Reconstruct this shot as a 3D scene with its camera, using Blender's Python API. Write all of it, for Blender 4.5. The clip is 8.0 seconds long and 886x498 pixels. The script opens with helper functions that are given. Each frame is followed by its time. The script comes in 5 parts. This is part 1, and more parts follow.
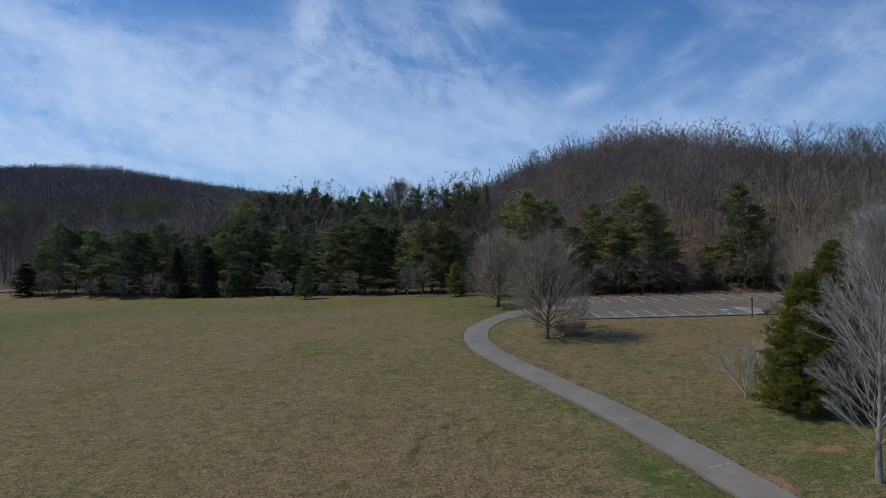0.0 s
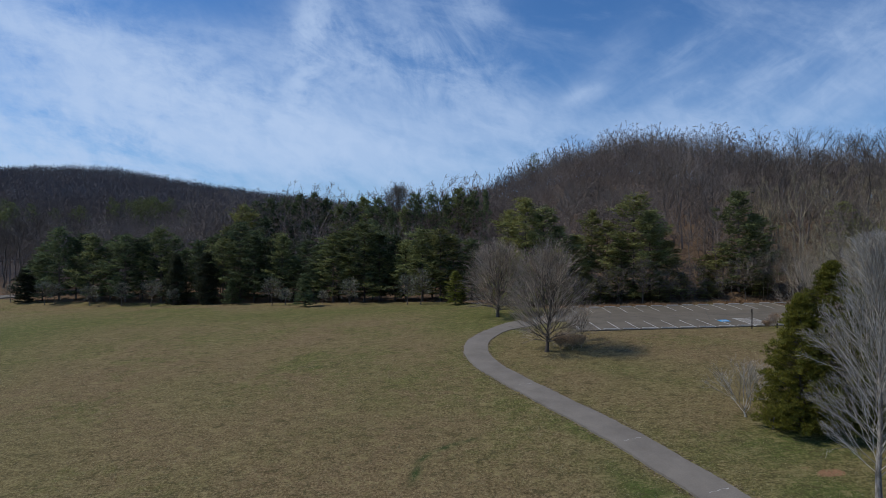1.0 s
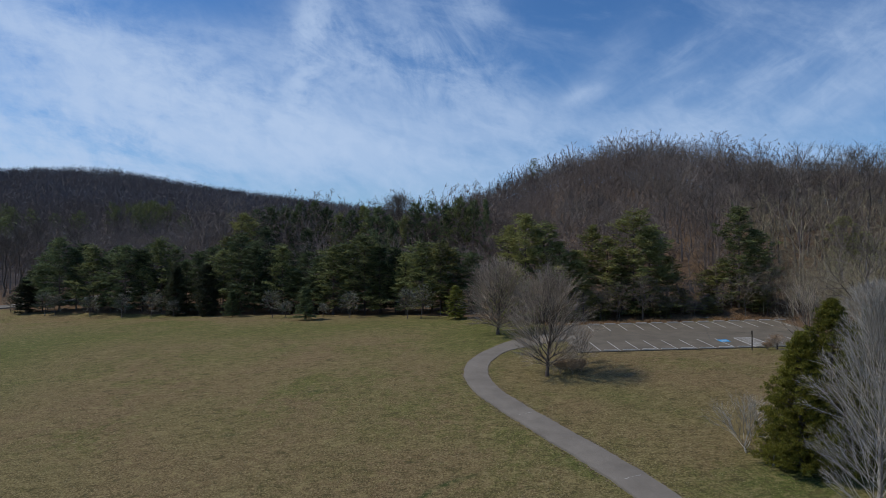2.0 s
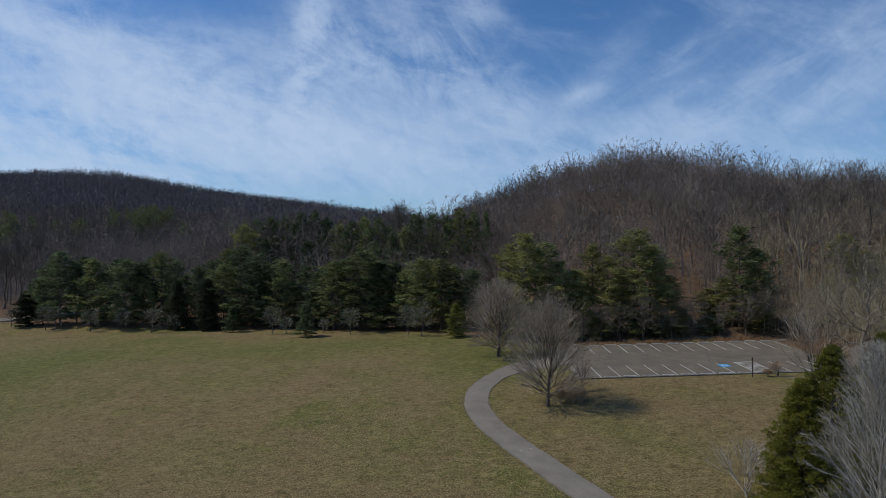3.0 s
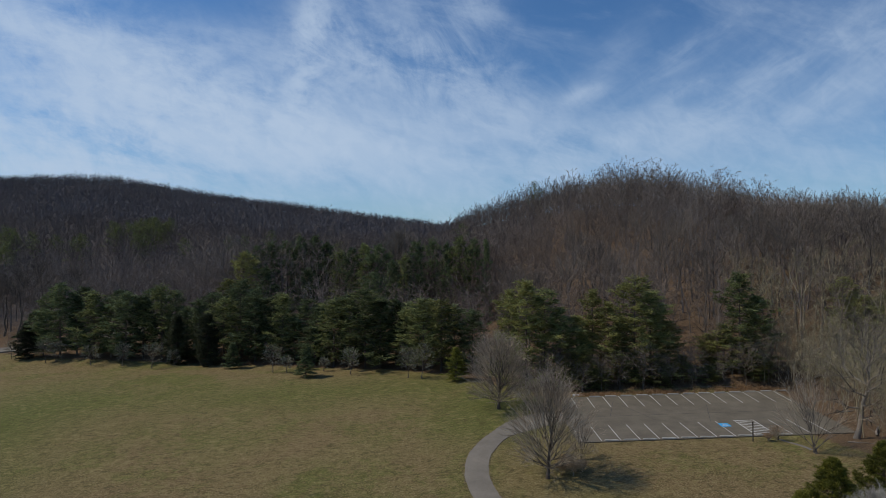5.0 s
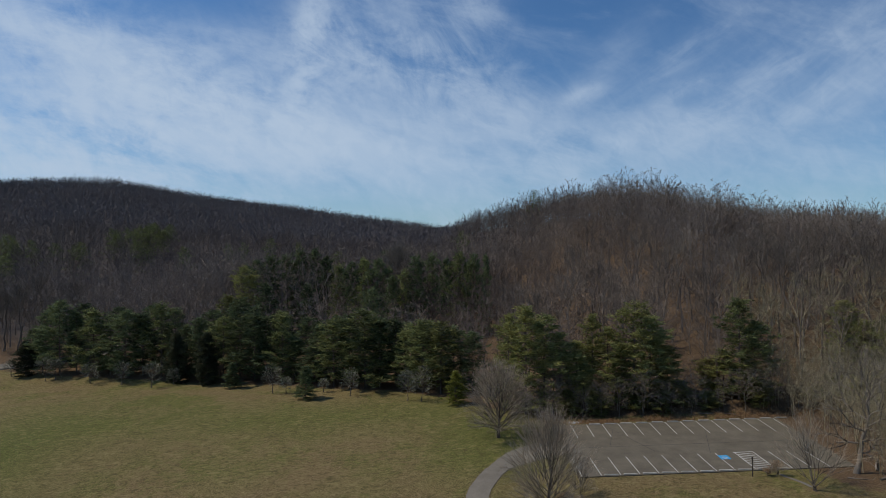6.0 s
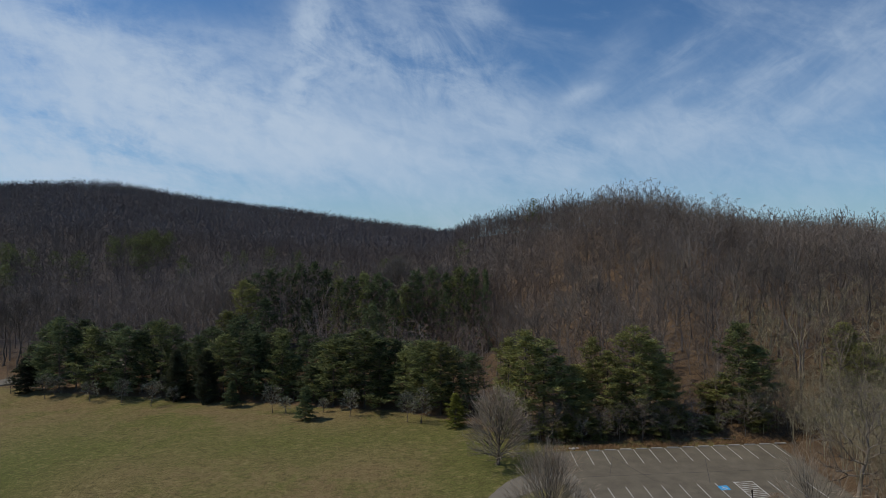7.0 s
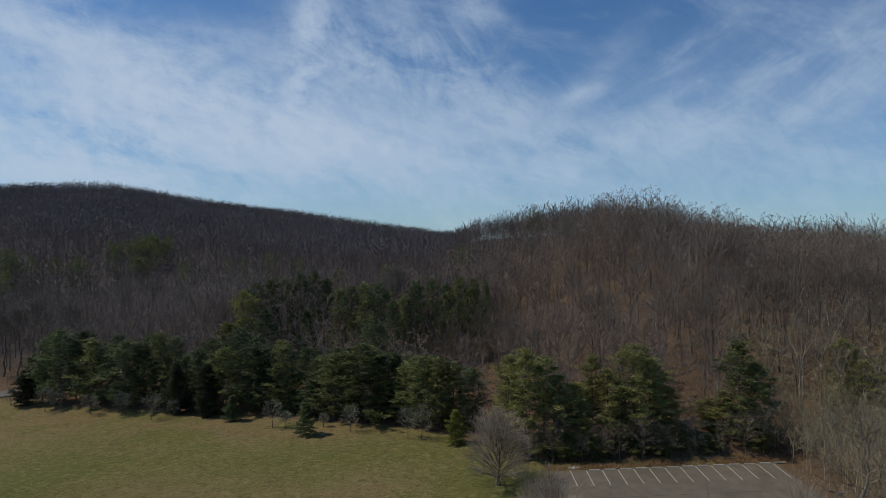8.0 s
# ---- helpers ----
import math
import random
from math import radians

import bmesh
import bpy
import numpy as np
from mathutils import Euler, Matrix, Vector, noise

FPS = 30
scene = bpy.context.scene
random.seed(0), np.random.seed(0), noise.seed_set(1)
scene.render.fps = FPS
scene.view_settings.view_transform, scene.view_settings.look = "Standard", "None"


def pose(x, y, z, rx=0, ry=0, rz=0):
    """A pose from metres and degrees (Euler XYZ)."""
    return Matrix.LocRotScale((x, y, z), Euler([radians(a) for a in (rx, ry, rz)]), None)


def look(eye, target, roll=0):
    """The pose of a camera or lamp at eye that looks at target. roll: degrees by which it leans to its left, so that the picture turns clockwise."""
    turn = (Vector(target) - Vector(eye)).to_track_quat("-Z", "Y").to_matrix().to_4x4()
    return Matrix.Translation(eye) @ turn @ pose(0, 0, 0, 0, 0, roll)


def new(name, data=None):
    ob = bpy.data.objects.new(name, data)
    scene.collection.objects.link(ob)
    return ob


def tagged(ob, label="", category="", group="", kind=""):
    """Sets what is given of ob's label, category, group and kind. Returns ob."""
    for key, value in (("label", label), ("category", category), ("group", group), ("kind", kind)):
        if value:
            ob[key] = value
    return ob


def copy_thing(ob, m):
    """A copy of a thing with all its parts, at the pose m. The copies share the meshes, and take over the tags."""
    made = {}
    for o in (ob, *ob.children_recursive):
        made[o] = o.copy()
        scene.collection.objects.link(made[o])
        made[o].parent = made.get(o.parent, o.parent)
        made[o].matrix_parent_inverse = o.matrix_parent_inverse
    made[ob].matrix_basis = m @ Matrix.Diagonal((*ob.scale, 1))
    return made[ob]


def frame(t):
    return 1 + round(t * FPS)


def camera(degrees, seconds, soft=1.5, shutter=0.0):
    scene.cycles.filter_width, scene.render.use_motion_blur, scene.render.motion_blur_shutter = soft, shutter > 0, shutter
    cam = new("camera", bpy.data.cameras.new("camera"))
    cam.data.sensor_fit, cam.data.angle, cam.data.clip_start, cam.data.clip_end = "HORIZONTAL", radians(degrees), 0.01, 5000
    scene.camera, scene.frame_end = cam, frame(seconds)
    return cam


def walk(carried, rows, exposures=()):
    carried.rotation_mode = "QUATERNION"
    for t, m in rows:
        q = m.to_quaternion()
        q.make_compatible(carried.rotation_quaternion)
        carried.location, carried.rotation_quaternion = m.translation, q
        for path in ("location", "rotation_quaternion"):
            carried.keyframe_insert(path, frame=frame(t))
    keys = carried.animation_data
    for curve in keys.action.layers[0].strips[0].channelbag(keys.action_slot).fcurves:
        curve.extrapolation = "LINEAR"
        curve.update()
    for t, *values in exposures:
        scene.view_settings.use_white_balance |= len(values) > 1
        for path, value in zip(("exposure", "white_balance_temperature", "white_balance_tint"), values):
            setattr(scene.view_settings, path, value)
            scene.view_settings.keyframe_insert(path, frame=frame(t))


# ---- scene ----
# ---------------------------------------------------------------- camera: a drone that climbs straight up
cam = camera(72.0, 8.0, soft=0.5)
ROWS = [
    # seconds, height, yaw, pitch, roll
    (0.0, 11.53, 0.0, 0.0, 0.0),
    (0.5, 12.12, -0.02, 0.01, 0.01),
    (1.0, 13.04, -0.015, 0.02, 0.0),
    (1.5, 14.33, -0.01, 0.02, -0.01),
    (3.0, 19.37, 0.03, 0.0, 0.065),
    (3.5, 21.32, 0.05, 0.0, 0.065),
    (4.0, 23.36, 0.055, -0.01, 0.07),
    (4.5, 25.49, 0.05, -0.01, 0.09),
    (6.0, 32.29, 0.0, -0.01, 0.13),
    (6.5, 34.43, -0.03, 0.01, 0.155),
    (7.0, 36.57, -0.035, 0.01, 0.165),
    (7.5, 38.65, -0.035, 0.0, 0.17),
    (8.0, 39.80, -0.03, 0.0, 0.18),
]
walk(cam, [(t, pose(0, 0, z, 90 + pitch, roll, yaw)) for t, z, yaw, pitch, roll in ROWS],
     exposures=[(0.0, -0.03, 6500, 10), (1.5, -0.04, 6620, 9.5), (3.0, -0.07, 6850, 9), (4.5, -0.10, 7100, 8), (6.5, -0.14, 7400, 7), (8.0, -0.15, 7450, 7)])

# ---------------------------------------------------------------- sky and sun
SUN = Vector((-0.80, 0.08, 1.0)).normalized()
scene.view_settings.exposure = 0.0


def make_world():
    w = bpy.data.worlds.new("sky")
    scene.world = w
    w.use_nodes = True
    nt = w.node_tree
    nt.nodes.clear()
    N, L = nt.nodes.new, nt.links.new

    def put(sock, v):
        if isinstance(v, (int, float)):
            sock.default_value = v
        else:
            L(v, sock)

    def m(op, a, b=0.0, c=0.0, clamp=False):
        n = N("ShaderNodeMath")
        n.operation, n.use_clamp = op, clamp
        for i, v in enumerate((a, b, c)):
            put(n.inputs[i], v)
        return n.outputs[0]

    def smooth(v, lo, hi):
        n = N("ShaderNodeMapRange")
        n.interpolation_type = "SMOOTHSTEP"
        put(n.inputs["Value"], v)
        n.inputs["From Min"].default_value, n.inputs["From Max"].default_value = lo, hi
        return n.outputs[0]

    def fbm(x, y, scale, detail, rough, distort=0.0, seed=0.0):
        co = N("ShaderNodeCombineXYZ")
        put(co.inputs[0], x)
        put(co.inputs[1], y)
        co.inputs[2].default_value = seed
        n = N("ShaderNodeTexNoise")
        n.inputs["Scale"].default_value, n.inputs["Detail"].default_value = scale, detail
        n.inputs["Roughness"].default_value, n.inputs["Distortion"].default_value = rough, distort
        L(co.outputs[0], n.inputs["Vector"])
        return n.outputs[0]

    def blob(x, y, cx, cy, sx, sy, turn):
        # a soft oval of cloud, round (cx, cy), its long axis turned by some degrees
        a = radians(turn)
        dx, dy = m("SUBTRACT", x, cx), m("SUBTRACT", y, cy)
        p = m("ADD", m("MULTIPLY", dx, math.cos(a) / sx), m("MULTIPLY", dy, math.sin(a) / sx))
        q = m("ADD", m("MULTIPLY", dx, -math.sin(a) / sy), m("MULTIPLY", dy, math.cos(a) / sy))
        return m("POWER", 2.718, m("MULTIPLY", m("ADD", m("MULTIPLY", p, p), m("MULTIPLY", q, q)), -1.0))

    co = N("ShaderNodeTexCoord")
    sep = N("ShaderNodeSeparateXYZ")
    L(co.outputs["Generated"], sep.inputs[0])
    dx, dy, dz = sep.outputs
    far = m("MAXIMUM", m("ABSOLUTE", dy), 0.05)
    u, v = m("DIVIDE", dx, far), m("DIVIDE", dz, far)   # tangents east and up, as the clouds spread over the sky
    # wind-drawn cirrus: fine fibres run along two slants
    def fibres(turn, sx, sy, seed, detail=8.0, rough=0.62, distort=0.35):
        a = radians(turn)
        p = m("ADD", m("MULTIPLY", u, math.cos(a) * sx), m("MULTIPLY", v, math.sin(a) * sx))
        q = m("ADD", m("MULTIPLY", u, -math.sin(a) * sy), m("MULTIPLY", v, math.cos(a) * sy))
        return fbm(p, q, 1.0, detail, rough, distort, seed)
    f1 = fibres(-14, 2.6, 8.5, 3.1)
    f2 = fibres(30, 3.2, 12.0, 7.7)
    f3 = fibres(-66, 4.5, 9.0, 1.3, 8.0, 0.62, 0.9)
    f4 = fibres(-25, 9.0, 15.0, 5.5, 9.0, 0.66)
    coarse = m("ADD", m("MULTIPLY", f1, 0.6), m("MULTIPLY", f4, 0.4))
    sheet = smooth(coarse, 0.32, 0.58)
    wisp = smooth(f2, 0.32, 0.70)
    plume = smooth(m("ADD", m("MULTIPLY", f3, 0.5), m("MULTIPLY", f4, 0.5)), 0.38, 0.60)
    # each bank of cirrus: east, up, length, breadth, slant, weight, grain
    BANKS = [
        (-0.52, 0.305, 0.30, 0.048, -16, 0.85, sheet), (-0.36, 0.212, 0.46, 0.062, -9, 0.74, sheet), (-0.62, 0.170, 0.42, 0.100, -4, 1.05, sheet),
        (-0.22, 0.345, 0.11, 0.030, 80, 0.75, plume), (-0.04, 0.295, 0.20, 0.065, -15, 0.62, plume), (0.06, 0.395, 0.06, 0.022, -30, 0.40, plume),
        (-0.36, 0.335, 0.16, 0.035, -14, 0.32, sheet), (-0.54, 0.165, 0.20, 0.045, -6, 0.35, sheet), (0.60, 0.25, 0.34, 0.13, 15, 0.16, 0.7),
        (0.12, 0.205, 0.18, 0.045, -20, 0.42, sheet), (0.40, 0.325, 0.11, 0.020, 35, 0.42, wisp), (0.40, 0.265, 0.06, 0.013, 30, 0.50, wisp),
        (0.66, 0.345, 0.28, 0.050, 25, 0.30, wisp), (0.23, 0.253, 0.04, 0.014, 20, 0.50, wisp), (0.32, 0.180, 0.16, 0.035, 12, 0.40, sheet), (0.60, 0.24, 0.25, 0.04, 20, 0.30, wisp), (0.58, 0.19, 0.30, 0.10, 12, 0.12, sheet),
        (-0.10, 0.14, 0.40, 0.040, -4, 0.12, sheet), (-0.66, 0.395, 0.22, 0.050, -16, 0.45, sheet), (0.62, 0.300, 0.26, 0.090, 20, 0.22, wisp), (-0.16, 0.33, 0.12, 0.09, 60, 0.25, plume), (0.02, 0.36, 0.10, 0.06, 60, 0.25, plume), (0.27, 0.30, 0.10, 0.035, 50, 0.22, wisp),
    ]
    cover = m("MULTIPLY", smooth(f1, 0.44, 0.78), 0.30)
    for cx, cy, sx, sy, turn, weight, grain in BANKS:
        cover = m("ADD", cover, m("MULTIPLY", m("MULTIPLY", blob(u, v, cx, cy, sx, sy, turn), weight), m("MULTIPLY_ADD", grain, 0.92, 0.08)))
    cover = m("ADD", cover, m("MULTIPLY", smooth(v, 0.20, 0.04), 0.28))
    ripple = fibres(-38, 20.0, 30.0, 9.2, 5.0, 0.6, 0.6)
    cover = m("MULTIPLY", cover, m("MULTIPLY_ADD", smooth(ripple, 0.36, 0.64), 0.32, 0.86))
    # thin ice cloud thickens softly and never quite hides the blue
    cover = m("SUBTRACT", 1.0, m("POWER", 2.718, m("MULTIPLY", cover, -1.25)), clamp=True)
    cover = m("MULTIPLY", cover, smooth(dz, -0.02, 0.03))
    sky = N("ShaderNodeTexSky")
    sky.sky_type, sky.sun_disc = "NISHITA", False
    sky.sun_elevation = math.asin(SUN.z)
    sky.sun_rotation = math.atan2(SUN.x, SUN.y) % (2 * math.pi)
    sky.air_density, sky.dust_density, sky.ozone_density = 1.0, 0.35, 2.2
    mix = N("ShaderNodeMix")
    mix.data_type = "RGBA"
    L(cover, mix.inputs[0])
    deep = N("ShaderNodeMix")
    deep.data_type, deep.blend_type = "RGBA", "MULTIPLY"
    deep.inputs[0].default_value = 1.0
    L(sky.outputs[0], deep.inputs[6])
    deep.inputs[7].default_value = (0.54, 0.95, 1.42, 1)
    L(deep.outputs[2], mix.inputs[6])
    mix.inputs[7].default_value = (6.4, 8.3, 11.6, 1)
    bg = N("ShaderNodeBackground")
    L(mix.outputs[2], bg.inputs[0])
    bg.inputs[1].default_value = 0.075
    out = N("ShaderNodeOutputWorld")
    L(bg.outputs[0], out.inputs[0])


make_world()
sun = new("sun", bpy.data.lights.new("sun", "SUN"))
sun.data.energy, sun.data.angle, sun.data.color = 2.6, radians(0.6), (1.0, 0.95, 0.87)
sun.matrix_world = look(SUN * 300, (0, 0, 0))


# ---------------------------------------------------------------- materials
def material(name, build):
    mt = bpy.data.materials.new(name)
    mt.use_nodes = True
    nt = mt.node_tree
    nt.nodes.clear()
    bsdf = nt.nodes.new("ShaderNodeBsdfPrincipled")
    out = nt.nodes.new("ShaderNodeOutputMaterial")
    nt.links.new(bsdf.outputs[0], out.inputs[0])
    bsdf.inputs["Specular IOR Level"].default_value = 0.25
    build(nt, bsdf)
    return mt


def noise_tex(nt, scale, detail=6.0, rough=0.6, stretch=(1, 1, 1), source="Object", distort=0.0):
    co = nt.nodes.new("ShaderNodeTexCoord")
    mp = nt.nodes.new("ShaderNodeMapping")
    mp.inputs["Scale"].default_value = stretch
    n = nt.nodes.new("ShaderNodeTexNoise")
    n.inputs["Scale"].default_value, n.inputs["Detail"].default_value = scale, detail
    n.inputs["Roughness"].default_value, n.inputs["Distortion"].default_value = rough, distort
    nt.links.new(co.outputs[source], mp.inputs[0])
    nt.links.new(mp.outputs[0], n.inputs["Vector"])
    return n.outputs[0]


def ramp(nt, fac, *stops):
    r = nt.nodes.new("ShaderNodeValToRGB")
    el = r.color_ramp.elements
    while len(el) < len(stops):
        el.new(0.5)
    for e, (p, c) in zip(el, stops):
        e.position, e.color = p, (*c, 1) if len(c) == 3 else c
    nt.links.new(fac, r.inputs[0])
    return r.outputs[0]


def blend(nt, fac, a, b, mode="MIX"):
    x = nt.nodes.new("ShaderNodeMix")
    x.data_type, x.blend_type = "RGBA", mode
    for sock, v in ((x.inputs[0], fac), (x.inputs[6], a), (x.inputs[7], b)):
        if isinstance(v, (int, float)):
            sock.default_value = v
        elif isinstance(v, tuple):
            sock.default_value = (*v, 1)
        else:
            nt.links.new(v, sock)
    return x.outputs[2]


def math_node(nt, op, a, b=0.0, clamp=False):
    n = nt.nodes.new("ShaderNodeMath")
    n.operation, n.use_clamp = op, clamp
    for i, v in enumerate((a, b)):
        if isinstance(v, (int, float)):
            n.inputs[i].default_value = v
        else:
            nt.links.new(v, n.inputs[i])
    return n.outputs[0]


def bump(nt, bsdf, height, strength, distance):
    b = nt.nodes.new("ShaderNodeBump")
    b.inputs["Strength"].default_value, b.inputs["Distance"].default_value = strength, distance
    nt.links.new(height, b.inputs["Height"])
    nt.links.new(b.outputs[0], bsdf.inputs["Normal"])


def base(nt, bsdf, colour, rough=0.9):
    nt.links.new(colour, bsdf.inputs["Base Color"])
    bsdf.inputs["Roughness"].default_value = rough


def spots(nt, places):
    """1 at the middle of soft ovals on the ground: rows of east, ahead, half length, half width, turn in degrees, weight."""
    co = nt.nodes.new("ShaderNodeTexCoord")
    sep = nt.nodes.new("ShaderNodeSeparateXYZ")
    nt.links.new(co.outputs["Object"], sep.inputs[0])
    total = None
    for x, y, ln, wd, turn, weight in places:
        a = radians(turn)
        dx, dy = math_node(nt, "SUBTRACT", sep.outputs[0], x), math_node(nt, "SUBTRACT", sep.outputs[1], y)
        p = math_node(nt, "ADD", math_node(nt, "MULTIPLY", dx, math.cos(a) / ln), math_node(nt, "MULTIPLY", dy, math.sin(a) / ln))
        q = math_node(nt, "ADD", math_node(nt, "MULTIPLY", dx, -math.sin(a) / wd), math_node(nt, "MULTIPLY", dy, math.cos(a) / wd))
        r = math_node(nt, "ADD", math_node(nt, "MULTIPLY", p, p), math_node(nt, "MULTIPLY", q, q))
        e = math_node(nt, "MULTIPLY", math_node(nt, "POWER", 2.718, math_node(nt, "MULTIPLY", r, -1.0)), weight)
        total = e if total is None else math_node(nt, "MAXIMUM", total, e)
    return total


CLAY = [(19.35, 35.2, 1.7, 0.55, 112, 0.95), (24.6, 38.6, 1.3, 0.7, 8, 0.80), (21.4, 34.9, 0.6, 0.35, 20, 0.62), (23.4, 39.4, 1.0, 0.5, 10, 0.55)]
RANK = [(22.8, 36.4, 3.2, 2.3, 20, 1.0), (13.2, 36.5, 6.0, 1.7, 112, 1.2), (25.0, 43.0, 5.5, 3.5, 10, 0.95), (18.0, 62.0, 3.0, 5.0, 20, 0.5), (-80, 106, 13, 20, 0, 0.60), (-58, 76, 7, 9, 0, 0.35), (8, 98, 7, 9, 0, 0.45), (11.0, 47.0, 6.0, 1.1, 120, 0.5)]
FADED = [(-8, 42, 11, 12, 0, 0.8), (3, 39, 10, 6, 0, 0.8), (-16, 52, 14, 7, 10, 0.6), (-57, 98, 12, 9, 0, 0.9), (-30, 105, 16, 4, 0, 0.5), (28, 66, 8, 5, 0, 0.8), (11, 58, 3, 7, 20, 0.6), (-20, 82, 10, 5, 0, 0.5), (-48, 74, 9, 6, 0, 0.5)]
RING = [(-1.9, 42.4, 1.3, 0.35, 80, 1.0), (-1.4, 44.6, 1.2, 0.32, 60, 0.9), (0.3, 46.2, 1.4, 0.35, 35, 0.95), (1.9, 47.0, 0.9, 0.3, 20, 0.7), (-15.0, 70.0, 1.2, 0.5, 0, 0.6), (-20.5, 58.5, 1.0, 0.3, 10, 0.6)]


def mat_ground(nt, b):
    # winter turf: straw thatch, green flushes, bare clay; leaf litter under the woods
    fine = noise_tex(nt, 5.5, 4, 0.75)
    tuft = noise_tex(nt, 1.1, 5, 0.7)
    patch = noise_tex(nt, 0.11, 6, 0.62, distort=0.6)
    broad = noise_tex(nt, 0.028, 4, 0.6, distort=0.4)
    straw = ramp(nt, fine, (0.30, (0.052, 0.040, 0.017)), (0.50, (0.188, 0.148, 0.064)), (0.68, (0.390, 0.324, 0.150)))
    green = ramp(nt, fine, (0.30, (0.032, 0.034, 0.010)), (0.50, (0.122, 0.126, 0.035)), (0.68, (0.275, 0.268, 0.094)))
    wet = math_node(nt, "ADD", math_node(nt, "MULTIPLY", patch, 0.55), math_node(nt, "MULTIPLY", broad, 0.75))
    wet = math_node(nt, "ADD", wet, math_node(nt, "MULTIPLY", tuft, 0.45))
    fac = ramp(nt, wet, (0.85, (0, 0, 0)), (1.03, (0.9, 0.9, 0.9)))
    brown = ramp(nt, fine, (0.30, (0.062, 0.040, 0.020)), (0.50, (0.202, 0.142, 0.071)), (0.68, (0.385, 0.290, 0.153)))
    worn = noise_tex(nt, 0.045, 5, 0.65, distort=0.8)
    straw = blend(nt, ramp(nt, worn, (0.40, (0, 0, 0)), (0.60, (0.95, 0.95, 0.95))), straw, brown)
    turf = blend(nt, fac, straw, green)
    thin = math_node(nt, "MULTIPLY", spots(nt, FADED), math_node(nt, "ADD", patch, 0.30), clamp=True)
    turf = blend(nt, thin, turf, brown)
    lush = nt.nodes.new("ShaderNodeAttribute")
    lush.attribute_name = "lush"
    turf = blend(nt, math_node(nt, "MULTIPLY", lush.outputs["Fac"], math_node(nt, "ADD", tuft, 0.25), clamp=True), turf, green)
    fresh = ramp(nt, fine, (0.26, (0.034, 0.050, 0.012)), (0.50, (0.088, 0.118, 0.028)), (0.74, (0.170, 0.200, 0.057)))
    turf = blend(nt, math_node(nt, "MULTIPLY", spots(nt, RANK), math_node(nt, "ADD", tuft, 0.30), clamp=True), turf, fresh)
    turf = blend(nt, math_node(nt, "MULTIPLY", spots(nt, RING), math_node(nt, "ADD", tuft, 0.45), clamp=True), turf, (0.045, 0.070, 0.021))
    # hoof-sized hollows and thin spots
    dent = noise_tex(nt, 0.30, 3, 0.75, distort=1.5)
    turf = blend(nt, ramp(nt, dent, (0.26, (0.85, 0.85, 0.85)), (0.33, (0, 0, 0))), turf, (0.075, 0.072, 0.028))
    clod = noise_tex(nt, 0.85, 5, 0.72, (1.0, 1.6, 1), distort=0.8)
    turf = blend(nt, ramp(nt, clod, (0.36, (0.75, 0.75, 0.75)), (0.46, (0, 0, 0))), turf, (0.085, 0.074, 0.030))
    turf = blend(nt, ramp(nt, clod, (0.54, (0, 0, 0)), (0.64, (0.70, 0.70, 0.70))), turf, (0.290, 0.238, 0.106))
    litter = ramp(nt, fine, (0.28, (0.048, 0.033, 0.022)), (0.50, (0.150, 0.098, 0.060)), (0.75, (0.300, 0.200, 0.122)))
    # distant litter is darkened and greyed: shade and haze put into its colour
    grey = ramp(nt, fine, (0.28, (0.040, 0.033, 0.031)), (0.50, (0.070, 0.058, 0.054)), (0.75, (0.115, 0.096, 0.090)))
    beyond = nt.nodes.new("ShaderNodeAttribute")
    beyond.attribute_name = "dimmed_litter"
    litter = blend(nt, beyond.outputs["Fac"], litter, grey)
    woods = nt.nodes.new("ShaderNodeAttribute")
    woods.attribute_name = "litter"
    edge = math_node(nt, "ADD", woods.outputs["Fac"], math_node(nt, "MULTIPLY", math_node(nt, "SUBTRACT", tuft, 0.5), 1.1))
    col = blend(nt, ramp(nt, edge, (0.42, (0, 0, 0)), (0.60, (1, 1, 1))), turf, litter)
    bare = math_node(nt, "ADD", spots(nt, CLAY), math_node(nt, "MULTIPLY", math_node(nt, "SUBTRACT", tuft, 0.5), 0.9))
    soil = ramp(nt, fine, (0.3, (0.24, 0.125, 0.065)), (0.7, (0.40, 0.235, 0.135)))
    col = blend(nt, ramp(nt, bare, (0.45, (0, 0, 0)), (0.62, (1, 1, 1))), col, soil)
    base(nt, b, col, 0.95)
    b.inputs["Specular IOR Level"].default_value = 0.1
    bump(nt, b, math_node(nt, "ADD", fine, tuft), 1.0, 0.16)


def mat_asphalt(dark, light):
    def f(nt, b):
        grain = noise_tex(nt, 14.0, 4, 0.7)
        wear = noise_tex(nt, 0.35, 6, 0.65)
        c = ramp(nt, wear, (0.30, dark), (0.70, light))
        c = blend(nt, 0.35, c, ramp(nt, grain, (0.35, (0.3, 0.3, 0.3)), (0.7, (0.75, 0.74, 0.72))), "OVERLAY")
        base(nt, b, c, 0.85)
        bump(nt, b, grain, 0.3, 0.01)
    return f


def mat_plain(colour, rough=0.7, spread=0.25, scale=3.0):
    def f(nt, b):
        n = noise_tex(nt, scale, 6, 0.65)
        lo = tuple(c * (1 - spread) for c in colour)
        hi = tuple(min(1, c * (1 + spread)) for c in colour)
        base(nt, b, ramp(nt, n, (0.3, lo), (0.7, hi)), rough)
    return f


